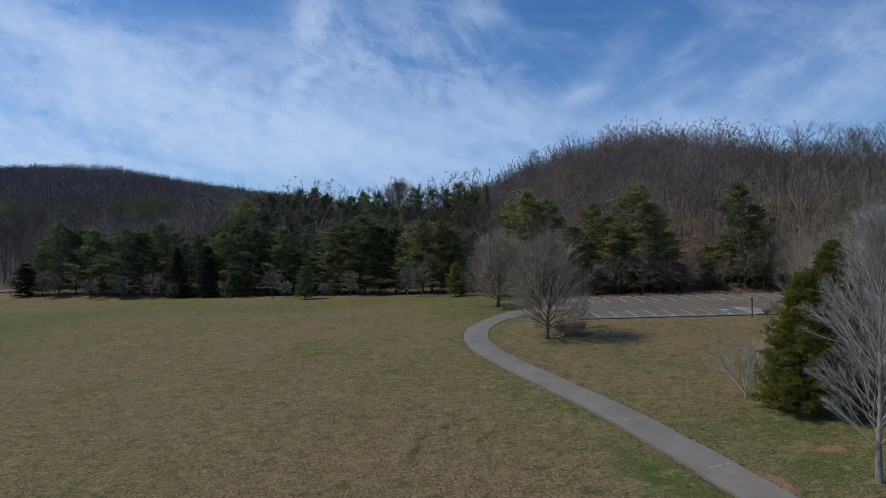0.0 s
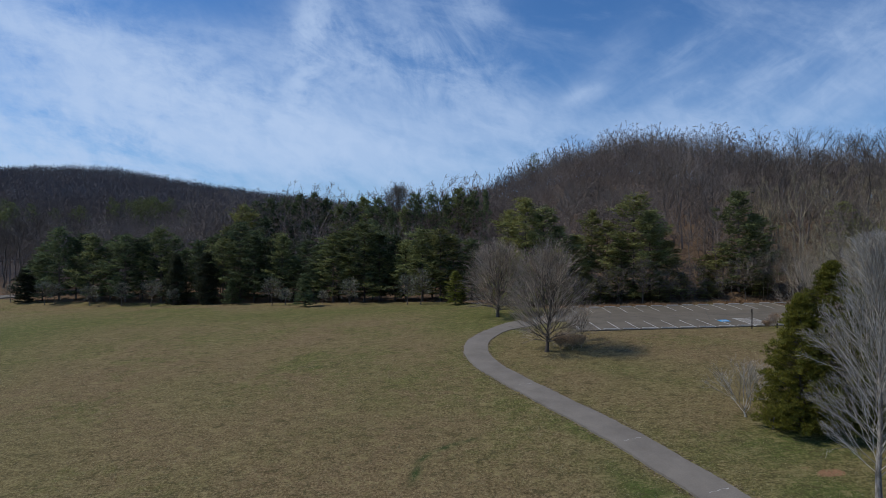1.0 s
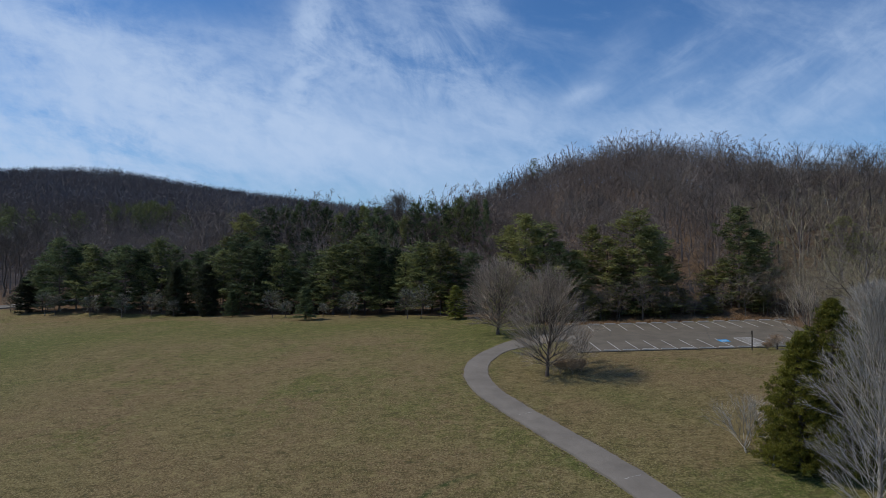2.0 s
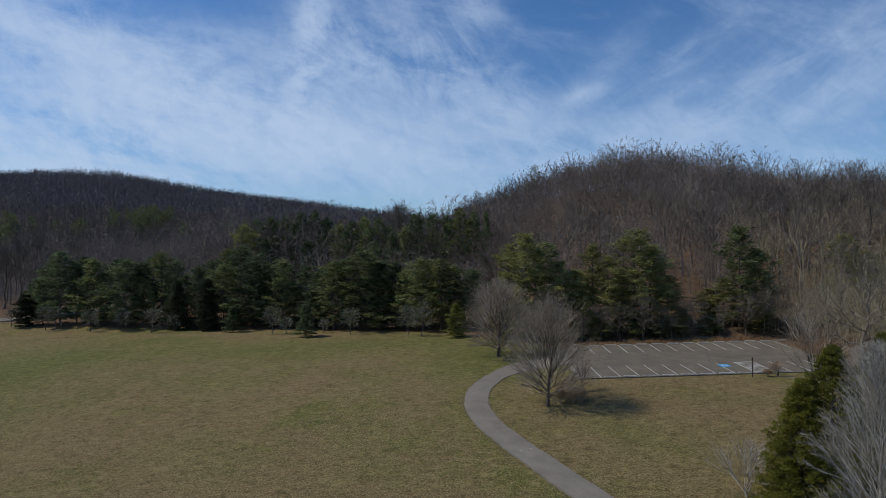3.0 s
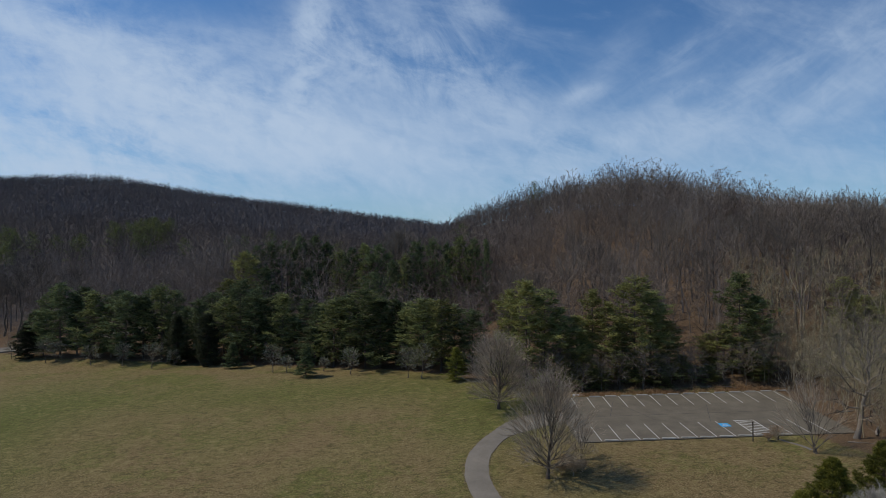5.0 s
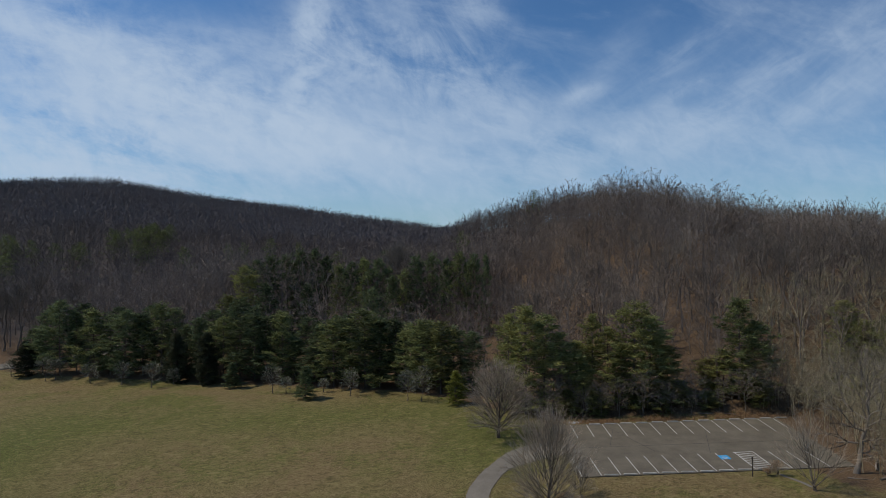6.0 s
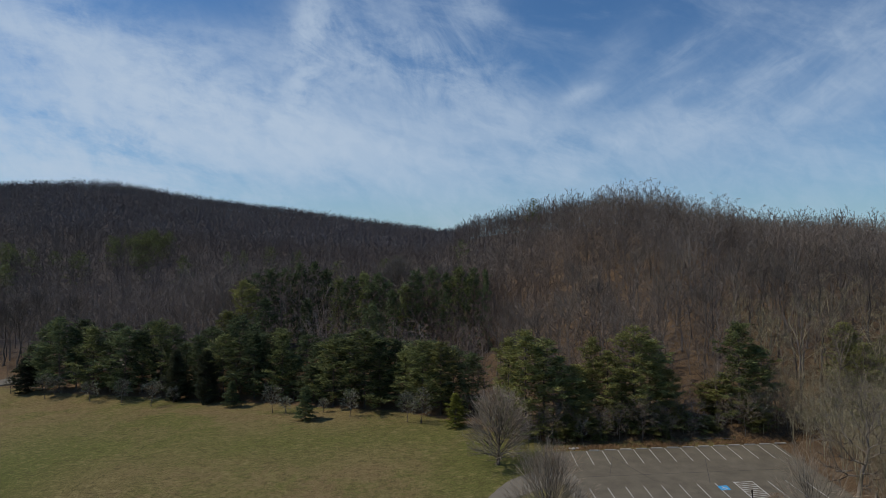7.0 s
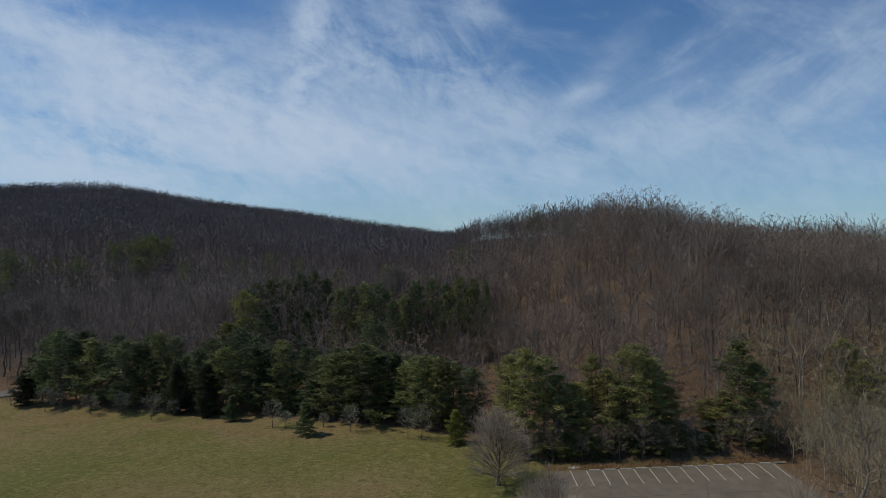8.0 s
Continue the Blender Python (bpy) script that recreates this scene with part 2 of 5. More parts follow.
def mat_bark(lo, hi, island=0.5):
    def f(nt, b):
        n = noise_tex(nt, 2.0, 6, 0.7, (3, 3, 0.6))
        g = nt.nodes.new("ShaderNodeNewGeometry")
        o = nt.nodes.new("ShaderNodeObjectInfo")
        k = math_node(nt, "ADD", math_node(nt, "MULTIPLY", g.outputs["Random Per Island"], island), math_node(nt, "MULTIPLY", n, 1.0 - island))
        k = math_node(nt, "ADD", k, math_node(nt, "MULTIPLY", math_node(nt, "SUBTRACT", o.outputs["Random"], 0.5), 0.25))
        base(nt, b, ramp(nt, k, (0.2, lo), (0.8, hi)), 0.9)
    return f


def mat_needles(lo, mid, hi, spread=0.3):
    def f(nt, b):
        g = nt.nodes.new("ShaderNodeNewGeometry")
        o = nt.nodes.new("ShaderNodeObjectInfo")
        n = noise_tex(nt, 0.45, 4, 0.6)
        k = math_node(nt, "ADD", math_node(nt, "MULTIPLY", g.outputs["Random Per Island"], 0.45), math_node(nt, "MULTIPLY", n, 0.55))
        k = math_node(nt, "ADD", k, math_node(nt, "MULTIPLY", math_node(nt, "SUBTRACT", o.outputs["Random"], 0.5), spread))
        col = ramp(nt, k, (0.22, lo), (0.52, mid), (0.85, hi))
        base(nt, b, col, 0.7)
        thin = nt.nodes.new("ShaderNodeBsdfTranslucent")
        nt.links.new(col, thin.inputs[0])
        both = nt.nodes.new("ShaderNodeMixShader")
        both.inputs[0].default_value = 0.38
        out = next(n for n in nt.nodes if n.type == "OUTPUT_MATERIAL")
        nt.links.new(b.outputs[0], both.inputs[1])
        nt.links.new(thin.outputs[0], both.inputs[2])
        nt.links.new(both.outputs[0], out.inputs[0])
    return f


GROUND = material("turf_and_litter", mat_ground)
ASPHALT = material("lot_asphalt", mat_asphalt((0.114, 0.098, 0.075), (0.176, 0.152, 0.118)))
PATH = material("path_asphalt", mat_asphalt((0.165, 0.145, 0.120), (0.236, 0.209, 0.174)))
TAR = material("tar_seams", mat_plain((0.055, 0.050, 0.046), 0.6, 0.4, 2.0))
PAINT = material("worn_white_paint", mat_plain((0.56, 0.55, 0.52), 0.7, 0.30, 6.0))
BLUE = material("blue_paint", mat_plain((0.045, 0.34, 0.66), 0.7, 0.15, 4.0))
CONCRETE = material("pale_concrete", mat_plain((0.45, 0.42, 0.37), 0.85, 0.30, 3.0))
BARK = material("grey_bark", mat_bark((0.075, 0.060, 0.048), (0.200, 0.165, 0.135)))
TWIG = material("winter_twigs", mat_bark((0.212, 0.164, 0.122), (0.550, 0.446, 0.336), 0.7))
LICHEN = material("lichened_twigs", mat_bark((0.155, 0.153, 0.109), (0.428, 0.416, 0.311), 0.6))
def mat_mottled(nt, b):
    n = noise_tex(nt, 3.2, 7, 0.75, (2.5, 2.5, 0.7))
    m2 = noise_tex(nt, 0.9, 4, 0.6, (1, 1, 0.8))
    k = math_node(nt, "ADD", math_node(nt, "MULTIPLY", n, 0.7), math_node(nt, "MULTIPLY", m2, 0.3))
    base(nt, b, ramp(nt, k, (0.34, (0.075, 0.064, 0.055)), (0.48, (0.21, 0.185, 0.16)), (0.62, (0.44, 0.40, 0.355))), 0.9)
    bump(nt, b, n, 0.6, 0.03)


OAKBARK = material("grey_brown_bark", mat_bark((0.105, 0.085, 0.068), (0.300, 0.250, 0.205), 0.6))
MOTTLED = material("mottled_pale_bark", mat_mottled)
PALE = material("pale_silver_bark", mat_bark((0.200, 0.178, 0.154), (0.660, 0.600, 0.520), 0.6))
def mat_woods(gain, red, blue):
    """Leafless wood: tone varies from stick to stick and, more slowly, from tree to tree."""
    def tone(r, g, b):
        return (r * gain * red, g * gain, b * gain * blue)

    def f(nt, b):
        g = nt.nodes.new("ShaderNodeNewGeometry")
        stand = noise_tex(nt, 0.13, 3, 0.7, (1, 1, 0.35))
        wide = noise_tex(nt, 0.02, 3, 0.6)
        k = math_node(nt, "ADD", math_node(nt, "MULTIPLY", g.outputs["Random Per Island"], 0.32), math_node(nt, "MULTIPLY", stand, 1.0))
        # slow noise puts the light and shade of hill folds into the tone
        fold_shade = noise_tex(nt, 0.011, 4, 0.65, distort=0.5)
        k = math_node(nt, "ADD", k, math_node(nt, "MULTIPLY", math_node(nt, "SUBTRACT", fold_shade, 0.5), 0.55))
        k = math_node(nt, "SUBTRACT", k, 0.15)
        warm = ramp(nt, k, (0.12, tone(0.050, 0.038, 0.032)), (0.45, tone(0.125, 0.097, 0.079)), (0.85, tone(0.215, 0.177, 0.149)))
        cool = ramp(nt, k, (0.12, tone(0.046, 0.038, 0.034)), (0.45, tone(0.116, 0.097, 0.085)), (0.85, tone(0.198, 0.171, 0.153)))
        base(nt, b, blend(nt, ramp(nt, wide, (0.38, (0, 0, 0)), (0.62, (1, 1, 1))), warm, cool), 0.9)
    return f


# Same bark: the valley's is dimmed, the ridge's dimmed and haze-blued in colour.
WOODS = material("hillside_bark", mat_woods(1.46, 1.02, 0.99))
VALLEY = material("dimmed_valley_bark", mat_woods(1.00, 1.02, 1.04))
RIDGE = material("hazed_ridge_bark", mat_woods(1.10, 0.95, 1.16))
TRUNK = material("pine_bark", mat_bark((0.050, 0.038, 0.030), (0.150, 0.120, 0.100)))
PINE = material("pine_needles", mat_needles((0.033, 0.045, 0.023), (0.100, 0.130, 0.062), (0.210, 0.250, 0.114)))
# Brighter copy of PINE, its sunshine put into the colour.
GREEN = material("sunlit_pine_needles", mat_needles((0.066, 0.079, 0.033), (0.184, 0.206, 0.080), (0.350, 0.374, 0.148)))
OLIVE = material("olive_pine_needles", mat_needles((0.082, 0.086, 0.031), (0.226, 0.228, 0.080), (0.385, 0.376, 0.138)))
CEDAR = material("cedar_foliage", mat_needles((0.034, 0.040, 0.009), (0.150, 0.152, 0.026), (0.330, 0.306, 0.052)))
DARK = material("dark_cedar_foliage", mat_needles((0.022, 0.026, 0.016), (0.050, 0.058, 0.033), (0.100, 0.110, 0.058)))
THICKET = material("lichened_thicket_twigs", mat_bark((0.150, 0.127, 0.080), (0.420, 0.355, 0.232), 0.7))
BROWN = material("dead_leaves", mat_needles((0.15, 0.085, 0.045), (0.30, 0.180, 0.095), (0.46, 0.31, 0.17)))
RUSSET = material("withered_leaves", mat_needles((0.30, 0.200, 0.110), (0.54, 0.390, 0.225), (0.70, 0.550, 0.350)))
GOLD = material("golden_spruce_needles", mat_needles((0.110, 0.120, 0.026), (0.290, 0.300, 0.066), (0.460, 0.460, 0.120)))
STRAW = material("grass_blades", mat_needles((0.150, 0.145, 0.060), (0.300, 0.260, 0.130), (0.480, 0.420, 0.240)))
WOOD = material("weathered_post", mat_bark((0.030, 0.024, 0.020), (0.075, 0.062, 0.052)))
SOIL = material("verge_soil", mat_bark((0.085, 0.062, 0.040), (0.300, 0.235, 0.140), 0.8))
STONE = material("pale_stone", mat_plain((0.46, 0.44, 0.41), 0.9, 0.35, 2.0))


# ---------------------------------------------------------------- mesh helpers
def raw_mesh(name, verts, faces, mat, smooth=False):
    """A mesh from an array of places and an array of triangles or quads."""
    verts, faces = np.asarray(verts, np.float32), np.asarray(faces, np.int32)
    me = bpy.data.meshes.new(name)
    k = faces.shape[1]
    me.vertices.add(len(verts))
    me.vertices.foreach_set("co", verts.ravel())
    me.loops.add(faces.size)
    me.loops.foreach_set("vertex_index", faces.ravel())
    me.polygons.add(len(faces))
    me.polygons.foreach_set("loop_start", np.arange(0, faces.size, k, dtype=np.int32))
    me.polygons.foreach_set("use_smooth", np.full(len(faces), smooth))
    me.update(calc_edges=True)
    me.materials.append(mat)
    return me


def link_mesh(name, me, parent=None, label=""):
    ob = new(name, me)
    if parent:
        ob.parent = parent
    return tagged(ob, label)


def part(name, bm, mat, parent, label=""):
    me = bpy.data.meshes.new(name)
    bm.to_mesh(me)
    bm.free()
    me.materials.append(mat)
    return link_mesh(name, me, parent, label)


def tubes(segs, sides=3):
    """Tapered sticks: rows of x0 y0 z0 x1 y1 z1 r0 r1."""
    s = np.asarray(segs, np.float64)
    p0, p1, r0, r1 = s[:, 0:3], s[:, 3:6], s[:, 6], s[:, 7]
    d = p1 - p0
    d /= np.maximum(np.linalg.norm(d, axis=1, keepdims=True), 1e-9)
    ref = np.where(np.abs(d[:, 2:3]) > 0.9, np.array([[1.0, 0, 0]]), np.array([[0, 0, 1.0]]))
    a = np.cross(d, ref)
    a /= np.linalg.norm(a, axis=1, keepdims=True)
    b = np.cross(d, a)
    ang = np.arange(sides) * 2 * np.pi / sides
    ring = np.cos(ang)[None, :, None] * a[:, None, :] + np.sin(ang)[None, :, None] * b[:, None, :]
    lo = p0[:, None, :] + ring * r0[:, None, None]
    hi = p1[:, None, :] + ring * r1[:, None, None]
    v = np.concatenate([lo, hi], axis=1).reshape(-1, 3)
    i = np.arange(sides)
    j = (i + 1) % sides
    f = np.stack([i, j, j + sides, i + sides], axis=1)
    f = (np.arange(len(s))[:, None, None] * 2 * sides + f[None]).reshape(-1, 4)
    return v, f


def spikes(segs):
    """Thin three-sided twigs that end in a point."""
    v, _ = tubes(segs, 3)
    v = v.reshape(-1, 6, 3)
    v = np.concatenate([v[:, :3], v[:, 3:].mean(axis=1, keepdims=True)], axis=1)
    f = np.array([[0, 1, 3], [1, 2, 3], [2, 0, 3]])
    f = (np.arange(len(v))[:, None, None] * 4 + f[None]).reshape(-1, 3)
    return v.reshape(-1, 3), f


def slivers(segs, rng):
    """The finest twigs of trees far off: each one slim pointed blade, turned at random."""
    s = np.asarray(segs, np.float64)
    d = s[:, 3:6] - s[:, 0:3]
    side = np.cross(d, rng.normal(0, 1, d.shape))
    side /= np.maximum(np.linalg.norm(side, axis=1, keepdims=True), 1e-9)
    side *= s[:, 6:7]
    v = np.stack([s[:, 0:3] - side, s[:, 0:3] + side, s[:, 3:6]], axis=1).reshape(-1, 3)
    return v, np.arange(len(v)).reshape(-1, 3)


def quads_to_tris(f):
    return np.concatenate([f[:, [0, 1, 2]], f[:, [0, 2, 3]]])


def join(*meshes):
    """Joins (verts, triangles) pairs."""
    vs, fs, n = [], [], 0
    for v, f in meshes:
        if f.shape[1] == 4:
            f = quads_to_tris(f)
        vs.append(v)
        fs.append(f + n)
        n += len(v)
    return np.concatenate(vs), np.concatenate(fs)


def spread_copies(proto, places):
    """Joins many turned and scaled copies of (verts, tris); places: rows of x y z turn width height."""
    v, f = proto
    p = np.asarray(places, np.float64)
    c, s = np.cos(p[:, 3]), np.sin(p[:, 3])
    x = (v[None, :, 0] * c[:, None] - v[None, :, 1] * s[:, None]) * p[:, 4:5] + p[:, 0:1]
    y = (v[None, :, 0] * s[:, None] + v[None, :, 1] * c[:, None]) * p[:, 4:5] + p[:, 1:2]
    z = v[None, :, 2] * p[:, 5:6] + p[:, 2:3]
    out = np.stack([x, y, z], axis=2).reshape(-1, 3)
    return out, (np.arange(len(p))[:, None, None] * len(v) + f[None]).reshape(-1, 3)


# ---------------------------------------------------------------- the lie of the land
def sstep(a, b, v):
    t = np.clip((v - a) / (b - a), 0, 1)
    return t * t * (3 - 2 * t)


def field_height(x, y):
    x, y = np.clip(x, -140, 75), np.clip(y, 28, 168)
    u, v = x / 50, y / 50
    return -9.377 + 4.7089 * u + 10.0546 * v - 1.2248 * u * v - 0.233 * u * u - 2.183 * v * v


def tree_edge(x):
    """How far ahead the field or the lot ends and the trees begin."""
    return np.interp(x, [-400, -135, -104, -72, -38, -29, -11, 2, 9, 20, 60, 75, 90, 400], [215, 172, 160, 153, 143, 138, 132.5, 122, 113, 104.5, 104.5, 98, 86, 40])


def height(x, y):
    x, y = np.asarray(x, np.float64), np.asarray(y, np.float64)
    g = field_height(x, y)
    east = sstep(80, 125, x)
    shift = 0.12 * np.clip(60 - x, 0, 60) - 30 * east
    reach = np.clip(y - shift - 95, 0, None) / (95 - 18 * east)
    hill = (47 - 15 * east) * (1 - np.exp(-reach ** 1.6)) * sstep(-10.5, 73, x + 0.12 * np.clip(y - 190, 0, 300))
    hill = hill * (1 - 0.25 * sstep(160, 400, x))
    hill = hill + 4.5 * sstep(215, 285, y) * sstep(50, 105, x)
    ridge = np.clip(52 - 0.14 * x, 30, 136) * np.clip((y - 150) / 850, 0, 1.08) ** 0.85
    ridge = ridge + 2 * np.sin(x / 61.0 + y / 97.0) * sstep(260, 500, y)
    k = 6.0
    return g + k * np.log(np.exp(np.clip(hill / k, -50, 50)) + np.exp(np.clip(ridge / k, -50, 50)) - 1.0 + 1e-9)


LOT = (17.6, 55.2, 80.0, 99.9)     # west, east, near and far edge of the car park, the edges where x is 23
TURN = 0.045                       # how far the edges draw away for each metre east


def lot_height(x, y):
    return 2.48 + 0.049 * (np.asarray(y) - 80.2) + 0.018 * (np.asarray(x) - 23.0)


def lot_share(x, y):
    """1 on the car park's even slope, 0 away from it."""
    w, e, n, f = LOT
    y = y - TURN * (x - 23.0)
    out = np.maximum(np.maximum(w - x, x - (e + 3)), np.maximum(n - y, y - f))
    return 1 - sstep(0.3, 6.0, out)


def surface(x, y):
    k = lot_share(np.asarray(x, np.float64), np.asarray(y, np.float64))
    return height(x, y) * (1 - k) + (lot_height(x, y) - 0.10) * k


def h(x, y):
    return float(surface(x, y))


LINE = [(19.6, 28.0), (18.6, 31.5), (17.2, 35.9), (15.5, 40.6), (13.35, 46.3), (10.6, 52.4), (7.7, 58.9), (5.6, 64.1), (4.3, 69.0), (3.95, 73.6), (4.75, 78.6), (7.0, 83.6), (10.4, 87.6), (14.6, 90.0), (19.5, 90.8)]


def along(points, step):
    """Evenly spaced places on a smooth line through the points, each with its way."""
    p = np.array(points, float)
    p = np.vstack([2 * p[0] - p[1], p, 2 * p[-1] - p[-2]])
    out = []
    for a, b, c, d in zip(p[:-3], p[1:-2], p[2:-1], p[3:]):
        n = max(2, int(np.linalg.norm(c - b) / step))
        for t in np.arange(n) / n:
            out.append(0.5 * (2 * b + (c - a) * t + (2 * a - 5 * b + 4 * c - d) * t * t + (3 * b - a - 3 * c + d) * t ** 3))
    out = np.array(out + [p[-2]])
    way = np.gradient(out, axis=0)
    return out, way / np.linalg.norm(way, axis=1, keepdims=True)


def build_ground():
    xs = np.concatenate([np.linspace(-1700, -260, 49)[:-1], np.linspace(-260, -60, 34)[:-1], np.linspace(-60, 80, 86)[:-1], np.linspace(80, 260, 46)[:-1], np.linspace(260, 1700, 45)])
    ys = np.concatenate([np.linspace(-900, 10, 36)[:-1], np.linspace(10, 180, 96)[:-1], np.linspace(180, 460, 51)[:-1], np.linspace(460, 2400, 66)])
    X, Y = np.meshgrid(xs, ys)
    k = lot_share(X, Y)
    Z = surface(X, Y)
    # the path's bed
    line, _ = along(LINE, 0.5)
    near = (X > -5) & (X < 28) & (Y > 24) & (Y < 96)
    d = np.full(X.shape, 99.0)
    pts = np.stack([X[near], Y[near]], axis=1)
    d[near] = np.sqrt(((pts[:, None] - line[None]) ** 2).sum(axis=2)).min(axis=1)
    bumps = 0.05 * np.sin(X * 0.9 + 1.3 * np.sin(Y * 0.37)) * np.sin(Y * 0.7 + np.sin(X * 0.31))
    Z = Z + bumps * sstep(1.5, 4.0, d) * (1 - k)
    nx, ny = len(xs), len(ys)
    i = (np.arange(ny - 1)[:, None] * nx + np.arange(nx - 1)[None]).ravel()
    me = raw_mesh("ground", np.stack([X, Y, Z], axis=2).reshape(-1, 3), np.stack([i, i + 1, i + nx + 1, i + nx], axis=1), GROUND, True)
    litter = sstep(-2.5, 2.0, Y - tree_edge(X))
    litter = np.maximum(litter, sstep(44, 54, X) * sstep(68, 76, Y))
    litter = np.maximum(litter, 0.62 * np.exp(-((X - 15.2) / 2.6) ** 2 - ((Y - 95) / 7) ** 2))
    lush = np.zeros(X.shape)
    for cx, cy, rx, ry in [(8, 88, 10, 8), (-20, 113, 50, 9), (6, 100, 9, 14), (-72, 98, 14, 30)]:
        lush = np.maximum(lush, 1.1 * np.exp(-((X - cx) / rx) ** 2 - ((Y - cy) / ry) ** 2))
    lush = np.maximum(lush, 0.55 * np.exp(-((d - 2.1) / 0.6) ** 2))
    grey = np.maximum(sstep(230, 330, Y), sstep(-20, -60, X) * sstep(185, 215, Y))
    for key, val in (("litter", litter), ("lush", lush), ("dimmed_litter", grey)):
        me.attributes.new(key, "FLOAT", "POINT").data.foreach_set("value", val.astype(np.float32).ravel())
    return tagged(link_mesh("ground", me), "brown and green winter turf rising to leaf-strewn woodland hills", "ground", kind="structure")


build_ground()


def ribbon(points, half, lift, thick, step=0.6):
    c, w = along(points, step)
    nrm = np.stack([-w[:, 1], w[:, 0]], axis=1)
    n = len(c)
    wob = np.random.default_rng(n).normal(0, 0.035, (n, 1)) + 0.03 * np.sin(np.arange(n) * 0.35)[:, None]
    flare = 1.6 * sstep(84, 91, c[:, 1])[:, None]
    L, R = c + nrm * (half + wob + flare), c - nrm * (half - wob + flare)
    rows = []
    for P, dz in ((L, -thick), (L, lift - 0.02), (c, lift + 0.02), (R, lift - 0.02), (R, -thick)):
        base_z = surface(c[:, 0], c[:, 1]) * 0.5 + surface(P[:, 0], P[:, 1]) * 0.5
        rows.append(np.column_stack([P, base_z + dz]))
    v = np.stack(rows, axis=1).reshape(-1, 3)
    a = (np.arange(n - 1)[:, None] * 5 + np.arange(4)[None]).ravel()
    return v, np.stack([a, a + 1, a + 6, a + 5], axis=1)


def build_path():
    v, f = ribbon(LINE, 1.45, 0.11, 0.25, 0.35)
    return tagged(link_mesh("footpath", raw_mesh("footpath", v, f, PATH)), "grey asphalt footpath curving across the turf", "path", kind="structure")


build_path()


def flat_slab(x0, x1, y0, y1, lift, thick, mat, name, parent=None, label="", nx=12, ny=8, skew=0.0):
    """A thin sheet with sides that follows the car park's slope; skew shifts its far end sideways."""
    xs, ys = np.linspace(x0, x1, nx + 1), np.linspace(y0, y1, ny + 1)
    X, Y = np.meshgrid(xs, ys)
    X = X + skew * (Y - y0) / max(y1 - y0, 1e-6)
    Y = Y + TURN * (X - 23.0)
    Z = lot_height(X, Y)
    top = np.stack([X, Y, Z + lift], axis=2).reshape(-1, 3)
    bot = np.stack([X, Y, Z + lift - thick], axis=2).reshape(-1, 3)
    w, n = nx + 1, len(top)
    i = (np.arange(ny)[:, None] * w + np.arange(nx)[None]).ravel()
    fs = [np.stack([i, i + 1, i + w + 1, i + w], axis=1)]
    ring = list(range(w)) + [w * r + nx for r in range(1, ny + 1)] + [w * ny + c for c in range(nx - 1, -1, -1)] + [w * r for r in range(ny - 1, 0, -1)]
    ring = np.array(ring)
    nxt = np.roll(ring, -1)
    fs.append(np.stack([ring, ring + n, nxt + n, nxt], axis=1))
    return link_mesh(name, raw_mesh(name, np.concatenate([top, bot]), np.concatenate(fs), mat), parent, label)


